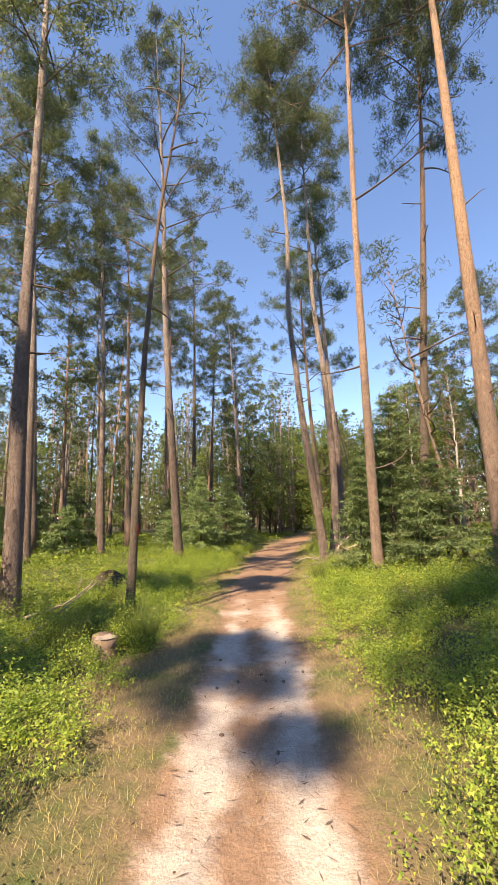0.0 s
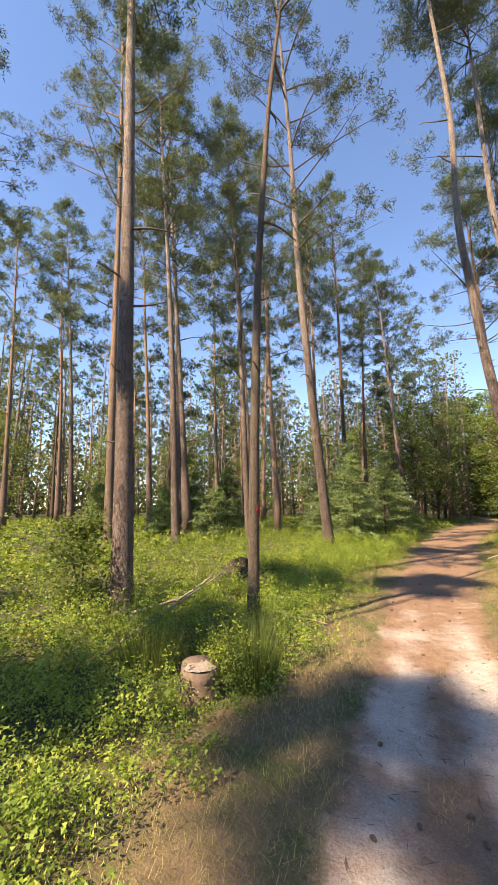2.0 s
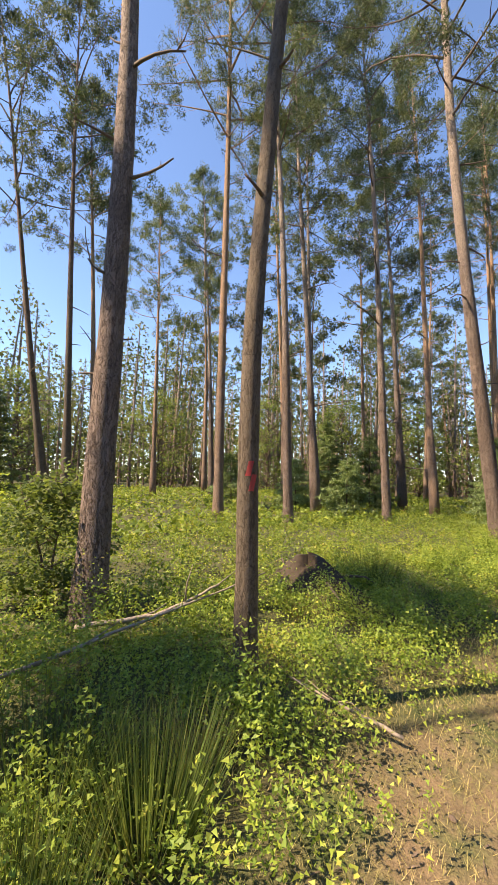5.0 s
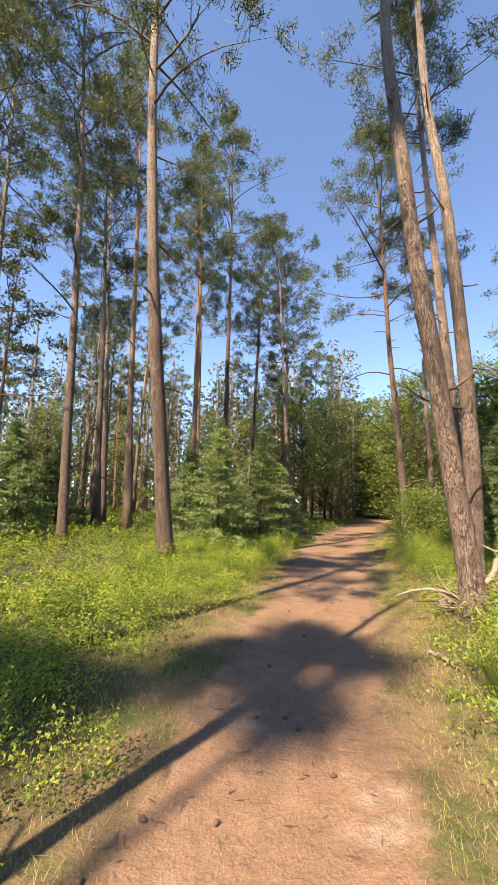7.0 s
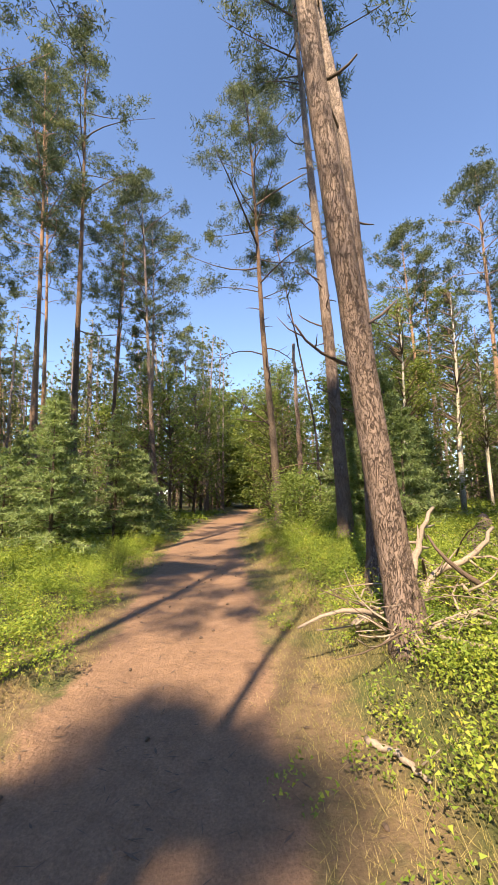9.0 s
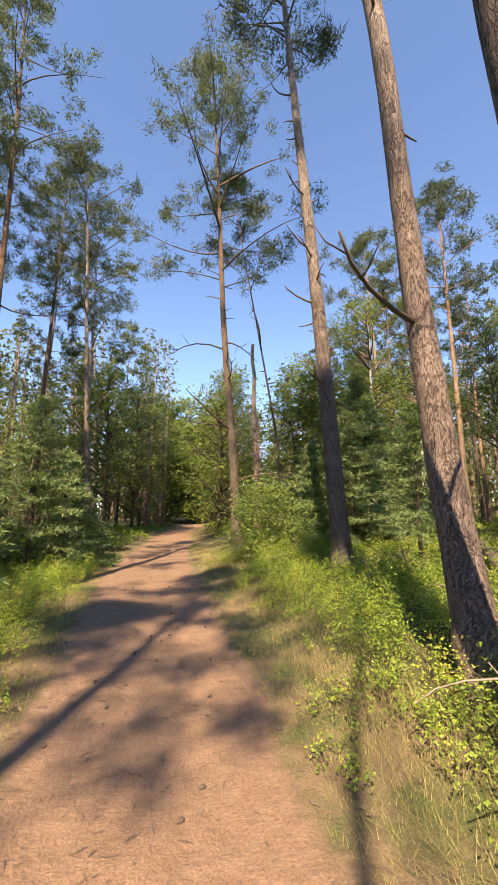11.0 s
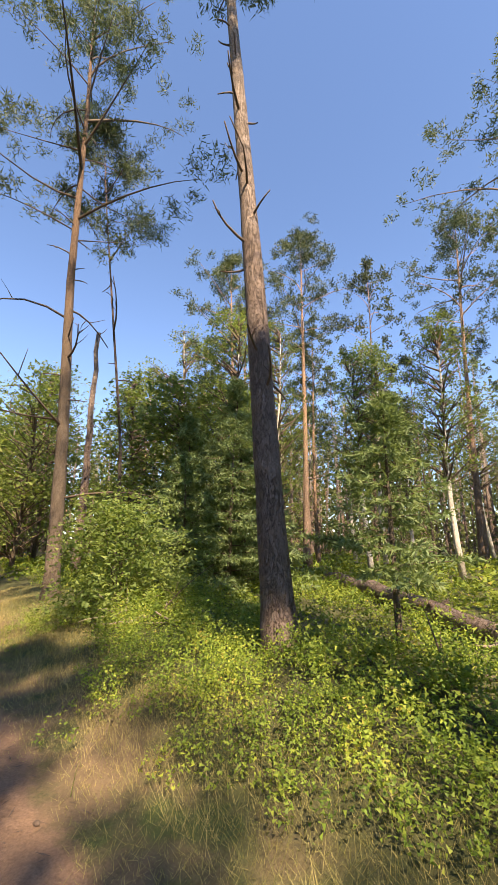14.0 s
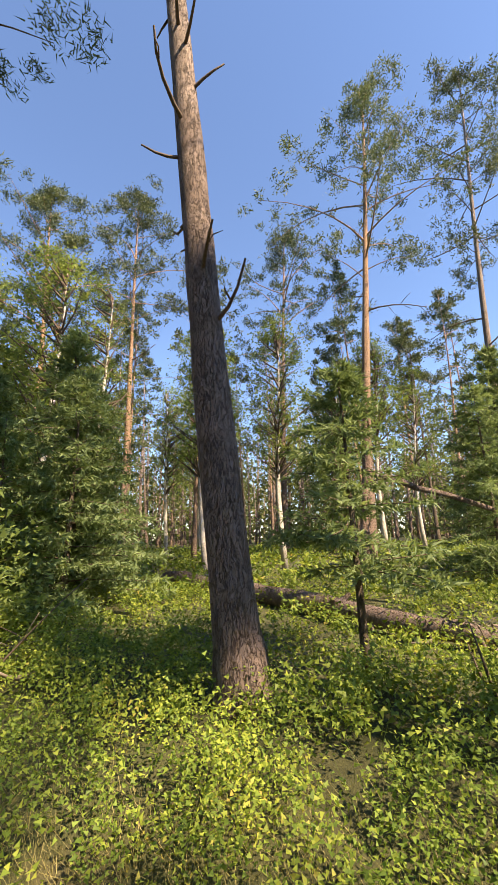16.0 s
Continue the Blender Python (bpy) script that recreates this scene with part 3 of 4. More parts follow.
# ---- young spruces, bushes and broadleaf trees ----
def spruce(place, height, spread, seed, label="", bare=0.0, group="young spruces", twig=0.24, thick=1.0, fine=4, size=0.13, thin=0.017):
    """A young spruce: whorls of drooping branches with flat sprays of short needles."""
    rng = np.random.default_rng(seed)
    x, y = place
    z = ground_at(x, y) - 0.04
    tree = thing("spruce_tree", (x, y, z), label or "young green spruce with drooping needle branches", "spruce", group)
    line = np.stack([0.04 * rng.normal() * np.linspace(0, 1, 8) ** 2 * height, 0.04 * rng.normal() * np.linspace(0, 1, 8) ** 2 * height, np.linspace(0, height, 8)], axis=1)
    part("trunk", mesh_of("trunk", *tube(line, np.linspace(0.012 * height + 0.008, 0.004, 8), 7, 0.05, rng), DARK_BARK), tree)
    pieces, roots, tips, wide = [], [], [], []
    levels = max(7, int(thick * height / 0.19))
    for i in range(levels):
        f = (i + 0.3) / levels
        f = bare + (1 - bare) * f
        for j in range(6):
            a = rng.uniform(0, 6.28)
            long = spread * ((1 - f) ** 0.85 + 0.05) * rng.uniform(0.65, 1.15)
            d = np.array((math.cos(a), math.sin(a), 0.35 * f + rng.uniform(-0.12, 0.22)))
            foot = np.array([np.interp(f * height, line[:, 2], line[:, k]) for k in range(3)])
            s = np.linspace(0, 1, 5)[:, None]
            bough = foot + d * long * s + np.array((0, 0, -0.28 * long)) * s ** 2 + np.array((0, 0, 0.12 * long)) * s ** 4
            if long > 0.3:
                pieces.append(tube(bough, 0.004 + 0.006 * long * (1 - s[:, 0]), 3, cap=False))
            side = np.array((-d[1], d[0], 0.0))
            count = max(4, int(long / 0.075))
            g = np.linspace(0.12, 1.0, count)
            spine = np.stack([np.interp(g, s[:, 0], bough[:, k]) for k in range(3)], axis=1)
            for hand in (-1, 1):
                reach = twig * (1.15 - 0.55 * g[:, None]) * rng.uniform(0.7, 1.2, size=(count, 1)) * min(1, 0.5 + long)
                out = unit(side * hand * 0.8 + d * 0.75 + np.stack([0.18 * rng.normal(size=count)] * 2 + [0.22 * rng.normal(size=count) - 0.25], axis=1))
                for extra in range(fine):
                    lean = out * 0.8 + 0.55 * rng.normal(size=(count, 3))
                    b = spine + out * reach * rng.uniform(0, 0.9, size=(count, 1))
                    roots.append(b)
                    tips.append(b + unit(lean) * size * rng.uniform(0.7, 1.3, size=(count, 1)))
                    wide.append(unit(np.cross(lean, rng.normal(size=(count, 3)) * 0.6 + (0, 0, 1))) * thin)
    roots, tips, wide = np.concatenate(roots), np.concatenate(tips), np.concatenate(wide)
    tri = np.stack([roots - wide, roots + wide, tips], axis=1)
    if pieces:
        part("branchwork", mesh_of("branchwork", *joined(pieces), TWIG), tree)["kind"] = "stuff"
    part("crown", soup("crown", tri, SPRUCE), tree)["kind"] = "stuff"
    return tree


def broadleaf(name, place, height, spread, seed, label, category, low=0.15, leaf=0.05, count=2600, clumps=34, bark_mat=None, stems=1, mat=None, group="", puff=0.28):
    """A leafy bush or tree: stems, limbs to uneven clumps, and loose leaves round each clump."""
    rng = np.random.default_rng(seed)
    x, y = place
    z = ground_at(x, y) - 0.04
    tree = thing(name, (x, y, z), label, category, group)
    centres = []
    for k in range(clumps):
        f = rng.uniform(0, 1)
        r = spread * math.sin(math.pi * min(0.97, 0.2 + 0.75 * f)) ** 0.7 * math.sqrt(rng.uniform(0.05, 1)) * rng.uniform(0.8, 1.15)
        a = rng.uniform(0, 6.28)
        centres.append((r * math.cos(a), r * math.sin(a), height * (low + (1 - low) * f)))
    centres = np.array(centres)
    trunks, limbs = [], []
    for k in range(stems):
        t = np.linspace(0, 1, 8)
        lean = rng.normal(size=2) * (0.12 if stems > 1 else 0.03) * height
        line = np.stack([lean[0] * t ** 1.3 + 0.015 * height * np.sin(4 * t + k), lean[1] * t ** 1.3 + 0.015 * height * np.sin(5 * t + 2 * k), height * 0.93 * t], axis=1)
        line[0, :2] += rng.normal(size=2) * 0.05 * (stems > 1)
        r0 = (0.011 * height + 0.012) / math.sqrt(stems)
        trunks.append((line, r0))
        part("trunk" if stems == 1 else "stem", mesh_of("trunk", *tube(line, r0 * (1 - 0.9 * t), 8, 0.05, rng), bark_mat or DARK_BARK), tree)
    for c in centres:
        line, r0 = trunks[rng.integers(len(trunks))]
        zf = max(0.05 * height, c[2] - 0.35 * np.hypot(c[0], c[1]) - 0.05 * height)
        q = np.array([np.interp(zf, line[:, 2], line[:, i]) for i in range(3)])
        limbs.append(tube([q, (q + c) / 2 + rng.normal(size=3) * 0.04 * spread, c], [r0 * 0.35, r0 * 0.22, r0 * 0.08], 4, cap=False))
    part("branchwork", mesh_of("branchwork", *joined(limbs), TWIG), tree)["kind"] = "stuff"
    each = count // clumps
    size = puff * spread * rng.uniform(0.6, 1.3, size=(clumps, 1, 1))
    at = (centres[:, None, :] + unit(rng.normal(size=(clumps, each, 3))) * rng.uniform(0.05, 1, size=(clumps, each, 1)) ** 0.45 * size * (1.75, 1.75, 1.2)).reshape(-1, 3)
    at[:, 2] = np.maximum(at[:, 2], 0.12)
    part("crown", soup("crown", leaves(at, rng, leaf, 0.45, 0.6), mat or BROADLEAF), tree)["kind"] = "stuff"
    return tree


SPRUCES = [
    # place, height, spread
    ((3.5, 9.75), 4.4, 1.5), ((4.5, 9.2), 2.6, 1.5), ((3.6, 8.6), 1.7, 1.0), ((2.75, 9.95), 2.8, 0.8),
    ((-2.2, 18.3), 3.6, 1.35), ((-1.2, 20.6), 3.9, 1.4), ((-2.7, 20.2), 4.3, 1.3), ((-0.7, 22.4), 3.0, 1.3), ((-3.6, 19.4), 2.6, 1.2), ((-4.4, 22.8), 3.4, 1.3),
    ((-8.9, 20.7), 3.4, 1.3), ((-12.6, 23.0), 4.6, 1.7), ((-11.4, 18.7), 2.3, 1.2), ((-7.9, 17.3), 2.2, 1.2), ((-22, 8.6), 6.0, 2.0), ((-13.6, 16.8), 2.4, 1.2),
    ((6.3, 19.75), 3.9, 1.5), ((5.6, 20.3), 2.8, 1.3), ((7.6, 20.6), 5.2, 1.6), ((7.4, 22.6), 4.6, 1.5), ((9.2, 21.4), 3.6, 1.2),
    ((9.5, 13.0), 4.0, 1.4), ((11.4, 12.0), 5.5, 1.8),
]
for k, (place, height, spread) in enumerate(SPRUCES):
    close = math.hypot(place[0] - 1, place[1] - 12) < 9.5
    spruce(place, height, spread, 500 + k, thick=1.2, fine=6 if close else 4, size=0.11 if close else 0.16, thin=0.014 if close else 0.024)
spruce((4.72, 15.72), 2.75, 0.95, 560, "thin young spruce with light green tips among bilberry shrubs", bare=0.28, twig=0.28, thick=0.85, fine=11, size=0.085, thin=0.011)
spruce((4.0, 6.2), 1.1, 0.55, 561, fine=7, size=0.08, thin=0.01)

broadleaf("bush", (4.0, 19.75), 1.75, 1.05, 600, "dense green leafy bush on the bank beside brushwood", "bush", 0.08, 0.038, 9000, 70, TWIG, 6)
broadleaf("bush", (-4.2, 6.15), 1.25, 0.5, 601, "dark green leafy sapling against a pine trunk", "bush", 0.12, 0.03, 3600, 34, TWIG, 2)
broadleaf("bush", (-5.8, 5.5), 1.2, 0.75, 602, "yellow-green leafy shrub in a sunny patch", "bush", 0.1, 0.03, 3600, 34, TWIG, 5, BILBERRY)
broadleaf("bush", (0.3, 26.2), 0.9, 0.8, 603, "low green bush at the edge of the track", "bush", 0.1, 0.04, 1600, 20, TWIG, 4)
broadleaf("bush", (-0.1, 23.4), 0.8, 0.8, 604, "low yellow-green bush beside the track", "bush", 0.1, 0.04, 1500, 20, TWIG, 4, BILBERRY)

# leafy trees that close the view down the track and to the open side
TREES = [
    ((0.2, 34.5), 9.5, 2.5, 0.22, "tree"), ((-1.6, 37.5), 11.0, 2.8, 0.2, "tree"), ((2.0, 39.5), 10.0, 2.6, 0.2, "tree"), ((6.4, 33.0), 9.0, 2.6, 0.15, "tree"),
    ((8.6, 37.0), 11.0, 3.0, 0.15, "tree"), ((3.0, 46.0), 12.0, 3.2, 0.15, "tree"), ((10.2, 44.0), 12.0, 3.2, 0.12, "tree"), ((9.4, 29.0), 8.5, 2.2, 0.12, "tree"),
    ((8.6, 25.0), 6.6, 2.0, 0.1, "tree"), ((11.2, 25.0), 7.5, 2.0, 0.1, "tree"), ((14.5, 30.5), 10.0, 2.5, 0.12, "tree"), ((12.4, 34.0), 11.0, 2.8, 0.15, "tree"),
    ((9.6, 23.2), 9.5, 1.5, 0.35, "birch"), ((12.8, 24.0), 10.5, 1.6, 0.35, "birch"), ((10.6, 27.4), 11.0, 1.7, 0.35, "birch"), ((17.0, 27.0), 10.0, 1.6, 0.4, "birch"),
    ((20.5, 21.6), 8.5, 1.6, 0.45, "birch"), ((22.5, 23.6), 9.0, 1.5, 0.45, "birch"), ((12.0, 19.6), 7.5, 1.3, 0.45, "birch"), ((24.0, 19.0), 9.0, 1.6, 0.45, "birch"),
    ((8.6, 66.0), 17.0, 3.8, 0.05, "tree"), ((12.0, 68.5), 18.0, 4.0, 0.05, "tree"), ((15.6, 66.0), 17.0, 3.8, 0.05, "tree"), ((5.0, 66.0), 17.0, 3.8, 0.05, "tree"),
    ((13.6, 17.6), 8.5, 1.2, 0.4, "birch"), ((17.2, 14.2), 9.0, 1.3, 0.42, "birch"), ((15.6, 20.8), 9.5, 1.4, 0.4, "birch"), ((18.6, 12.6), 8.0, 1.3, 0.4, "birch"), ((19.5, 24.2), 9.0, 1.5, 0.4, "birch"), ((21.5, 15.8), 9.5, 1.5, 0.4, "birch"),
    ((-3.8, 40.0), 9.0, 2.6, 0.15, "tree"), ((-8.6, 41.0), 9.0, 2.8, 0.12, "tree"), ((-14.0, 38.0), 8.0, 2.6, 0.12, "tree"), ((-24.0, 30.0), 8.0, 2.8, 0.12, "tree"),
    ((-29.0, 22.0), 8.0, 2.8, 0.12, "tree"), ((-31.0, 12.0), 8.0, 2.8, 0.12, "tree"), ((-19.0, 34.0), 8.5, 2.8, 0.12, "tree"), ((30.0, 26.0), 9.0, 2.8, 0.12, "tree"),
    ((33.0, 16.0), 9.0, 2.8, 0.12, "tree"), ((29.0, 8.0), 9.0, 2.8, 0.12, "tree"), ((24.0, 33.0), 10.0, 3.0, 0.12, "tree"), ((10.4, 58.0), 12.0, 3.4, 0.05, "tree"), ((13.2, 61.0), 12.0, 3.4, 0.05, "tree"), ((7.6, 61.5), 12.0, 3.4, 0.05, "tree"),
]
for k, (place, height, spread, low, sort) in enumerate(TREES):
    if sort == "birch":
        broadleaf("birch_tree", place, height, spread, 700 + k, "slender birch with white bark and light green leaves", "birch tree", low, 0.05, 5200, 70, BIRCH_BARK, 1, group="birches", puff=0.22)
    else:
        broadleaf("broadleaf_tree", place, height, spread, 700 + k, "leafy dark green tree with branches almost to the ground", "tree", low, 0.098 if place[1] < 55 else 0.24, 5200, 90, DARK_BARK, 1, group="leafy trees behind the pines", puff=0.2)

# ---- the forest behind ----
models = []
for k, (height, first, reach, dia, mat) in enumerate([(19, 9.0, 2.3, 0.28, PINE_BARK), (21, 11.0, 2.2, 0.30, ORANGE_BARK), (17, 7.5, 2.1, 0.24, DARK_BARK), (20, 9.5, 2.6, 0.31, ORANGE_BARK)]):
    models.append(pine([(-70 - 6 * k, -60), (-69.7 - 6 * k, -59.6, 15.0)], dia, height, first, reach, 900 + k, mat, 4, 20, 7, 0.16, lots=(6, 6, 6, 0.21, 0.092), group="pines of the far forest", label="far Scots pine with bare trunk and high crown"))
rng = np.random.default_rng(77)
taken = [(f[0], f[1]) for f, *_ in NEAR_PINES] + [p for p, *_ in TREES]


def free(x, y, gap):
    return all((x - a) ** 2 + (y - b) ** 2 > gap * gap for a, b in taken)


def plant(x, y, low, high):
    taken.append((x, y))
    s = rng.uniform(low, high)
    m = Matrix.LocRotScale((x, y, ground_at(x, y) - 0.08), Euler((rng.normal() * 0.025, rng.normal() * 0.025, rng.uniform(0, 6.28))), (s * rng.uniform(0.9, 1.1), s * rng.uniform(0.9, 1.1), s))
    copy_thing(models[rng.integers(len(models))], m)


# unseen pines added behind and beside the start for shade: where the shade of each crown falls, its height, depth and
# reach
SHADE_PINES = [
    (-0.6, 4.5, 15.5, 0.6, 0.75), (-3.0, 3.9, 15.0, 0.5, 0.6), (2.9, 4.6, 16.0, 2.0, 1.2), (3.2, 3.2, 17.5, 1.2, 1.1), (4.6, 6.6, 15.0, 1.2, 1.1), (0.18, 3.0, 14.0, 0.2, 0.14),
    (0.0, 10.4, 14.5, 0.8, 0.75), (-2.1, 9.2, 15.0, 0.45, 0.8), (0.2, 16.6, 19.5, 0.5, 0.4), (4.6, 18.3, 21.5, 1.3, 0.28), (-2.3, 6.1, 14.0, 0.3, 0.45),
]
for k, (x, y, high, deep, reach) in enumerate(SHADE_PINES):
    back = high / math.tan(radians(48))
    foot = (x - 0.461 * back, y - 0.887 * back)
    taken.append(foot)
    pine([foot, (foot[0], foot[1], high - 1)], 0.10, high + deep, high - deep, reach, 980 + k, PINE_BARK, 2, 26 if deep > 0.9 else 16 if deep > 0.25 else 3, 8, 0.03, lots=(8, 9, 9, 0.17, 0.03), group="pines of the far forest", label="unseen thin pine with small high crown, added for its shade")
# more unseen pines, added round the start to cast shade
for x, y in [(0.2, -9.5), (-2.2, -14.6), (1.4, -15.5), (5.0, -4.0), (8.0, 1.0)]:
    plant(x, y, 0.92, 1.08)
count = 0
while count < 78:
    a, d = rng.uniform(-0.35, 2.75), rng.uniform(19, 52)
    x, y = 0.5 + d * math.cos(a), 12 + d * math.sin(a)
    off = abs(x - float(track_x(y)))
    gap = 2.3 if d < 36 else 1.6
    if off < 3.2 or (x > 4 and d < 23) or (x > 3 and d < 34 and rng.uniform() < 0.55) or not free(x, y, gap):
        continue
    tall = (0.66, 0.82) if x > 6 else (0.82, 1.08)
    plant(x, y, *tall)
    count += 1

count = 0
while count < 18:
    a, d = rng.uniform(-0.3, 0.95), rng.uniform(17, 27)
    x, y = 1.0 + d * math.cos(a), 14.5 + d * math.sin(a)
    if free(x, y, 1.7):
        plant(x, y, 0.55, 0.74)
        count += 1

# thin far trunks and low crowns that close the forest all round
pieces, at, far = [], [], []
for k in range(1300):
    a, d = rng.uniform(0, 6.28), 34 + 62 * rng.uniform(0, 1) ** 1.1
    x, y = 0.5 + d * math.cos(a), 12 + d * math.sin(a)
    if abs(x - float(track_x(y))) < 3.0 and y < 58:
        continue
    g, h = ground_at(x, y), rng.uniform(11, 16.5) if x > 6 else rng.uniform(13, 20)
    lean = rng.normal(size=2) * 0.25
    pieces.append(tube([(x, y, g - 0.2), (x + lean[0], y + lean[1], g + h * 0.55), (x + lean[0] * 2, y + lean[1] * 2, g + h)], [0.16, 0.12, 0.04], 5, cap=False))
    n = 350 if d < 56 else 180
    f = rng.uniform(0, 1, size=n)
    low = 0.03 if rng.uniform() < 0.68 else 0.4
    r = (2.0 * np.sin(np.pi * (0.15 + 0.8 * f)) ** 0.6) * np.sqrt(rng.uniform(0, 1, size=n))
    t = rng.uniform(0, 6.28, size=n)
    (at if d < 56 else far).append(np.stack([x + lean[0] * 2 * f + r * np.cos(t), y + lean[1] * 2 * f + r * np.sin(t), g + h * (low + (1 - low) * f)], axis=1))
a = rng.uniform(0, 6.28, size=44000)
d = rng.uniform(92, 106, size=44000)
ring = leaves(np.stack([0.5 + d * np.cos(a), 12 + d * np.sin(a), rng.uniform(0, 1, size=44000) ** 1.4 * 15], axis=1), rng, 0.7, 0.2, 0.8)
tagged(new("far_trunks", mesh_of("far_trunks", *joined(pieces), PINE_BARK)), "thin trunks of the far forest", "forest", kind="stuff")
tagged(new("far_foliage", soup("far_foliage", np.concatenate([leaves(np.concatenate(at), rng, 0.18, 0.2, 0.7), leaves(np.concatenate(far), rng, 0.32, 0.2, 0.7), ring]), FAR_LEAVES)), "green crowns of the far forest", "forest", kind="stuff")

# ---- things on the forest floor ----
def stump(place, radius, height):
    rng = np.random.default_rng(5)
    x, y = place
    ob = thing("tree_stump", (x, y, ground_at(x, y) - 0.05), "sawn grey tree stump in the grass", "stump")
    body = tube([(0, 0, 0), (0, 0, 0.10), (0.0, 0, 0.2), (0.01, -0.01, height)], [radius * 1.35, radius * 1.12, radius * 1.02, radius], 22, 0.04, rng)
    part("side", mesh_of("side", *body, STUMP_WOOD), ob)
    v, f = [(0, 0, height + 0.004)], []
    for r in (0.33, 0.66, 0.97):
        for k in range(22):
            a = 6.2832 * k / 22
            v.append((radius * r * math.cos(a) + 0.01, radius * r * math.sin(a) - 0.01, height + 0.004 - 0.01 * (r > 0.9) + 0.006 * rng.uniform(-1, 1)))
    f += [(0, 1 + k, 1 + (k + 1) % 22) for k in range(22)]
    for ring in (0, 1):
        o = 1 + ring * 22
        f += [(o + k, o + 22 + k, o + 22 + (k + 1) % 22, o + (k + 1) % 22) for k in range(22)]
    part("cut_face", mesh_of("cut_face", v, f, CUT_WOOD), ob, "grey weathered saw cut")
    return ob


stump((-1.70, 4.90), 0.14, 0.29)


def stick(name, points, radius, label, mat, category="branch", forks=3, seed=1, group="", sides=7):
    """A fallen branch or log along the points, with side branches as parts of their own."""
    rng = np.random.default_rng(seed)
    p = np.array(points, float)
    t = np.linspace(0, 1, 14)
    line = np.stack([np.interp(t, np.linspace(0, 1, len(p)), p[:, k]) for k in range(3)], axis=1)
    line[1:-1] = (line[:-2] + line[1:-1] + line[2:]) / 3
    line[1:-1] += rng.normal(size=(12, 3)) * radius * 0.25
    base = line[0].copy()
    ob = thing(name, base, label, category, group)
    part("stem", mesh_of("stem", *tube(line - base, radius * (1 - 0.55 * t), sides, 0.08, rng), mat), ob)
    for k in range(forks):
        i = rng.integers(3, 12)
        d = unit(line[min(13, i + 1)] - line[i] + rng.normal(size=3) * 0.6 * np.linalg.norm(line[1] - line[0]) + (0, 0, 0.02)) * rng.uniform(0.15, 0.5)
        q = line[i] - base
        part("side_branch", mesh_of("side_branch", *tube([q, q + d * 0.5 + rng.normal(size=3) * 0.02, q + d], [radius * 0.4, radius * 0.3, radius * 0.12], 5), mat), ob)
    return ob


stick("fallen_log", [(10.1, 19.9, 0.50), (8.1, 17.5, 0.50), (6.2, 15.65, 0.50), (5.5, 14.9, 0.46), (4.85, 14.1, 0.42)], 0.17, "fallen pine log with peeling bark among shrubs", PINE_BARK, "log", 5, 11, sides=12)
stick("fallen_tree", [(8.3, 15.1, 2.35), (9.0, 13.6, 1.9), (9.6, 11.6, 1.2), (10.2, 9.4, 0.45)], 0.06, "thin dead trunk leaning down over the forest floor", PINE_BARK, "log", 4, 12)
stick("dead_branch", [(-3.3, 6.1, 0.2), (-2.95, 6.65, 0.28), (-2.72, 7.05, 0.5)], 0.022, "pale bare dead branch lying in bilberry shrubs", DEAD_WOOD, forks=3, seed=13)
stick("dead_branch", [(-2.6, 4.85, 0.22), (-2.75, 6.0, 0.28), (-2.8, 7.7, 0.5)], 0.016, "long thin grey branch leaning against the earth mound", DEAD_WOOD, forks=2, seed=14)
stick("dead_branch", [(1.42, 10.98, 0.03), (1.5, 10.8, 0.05), (1.54, 10.62, 0.04)], 0.022, "short pale stick on the grass verge", DEAD_WOOD, forks=1, seed=15)
stick("dead_branch", [(2.0, 12.3, 0.16), (2.15, 12.2, 0.30), (2.4, 12.3, 0.30), (2.75, 12.6, 0.36)], 0.05, "thick bent barkless branch at the foot of the pines", DEAD_WOOD, forks=1, seed=16)
stick("dead_branch", [(4.45, 14.3, 0.40), (4.1, 14.85, 0.42), (3.75, 15.2, 0.36)], 0.03, "dark dead branch among bilberry shrubs", TWIG, forks=3, seed=17)
stick("dead_branch", [(-1.1, 7.0, 0.05), (-1.4, 6.9, 0.12), (-1.8, 6.9, 0.14)], 0.012, "thin dry twig in the grass", DEAD_WOOD, forks=3, seed=18)
stick("broken_trunk", [(6.5, 27.0, 0.3), (6.45, 27.05, 4.0), (6.4, 27.1, 9.0)], 0.16, "broken dead pine trunk without a crown", PINE_BARK, "dead tree", 4, 19, sides=9)
stick("broken_trunk", [(12.6, 15.3, 0.35), (12.55, 15.2, 1.6), (12.5, 15.1, 2.6)], 0.16, "snapped pine trunk stub with orange bark", ORANGE_BARK, "dead tree", 2, 20, sides=10)


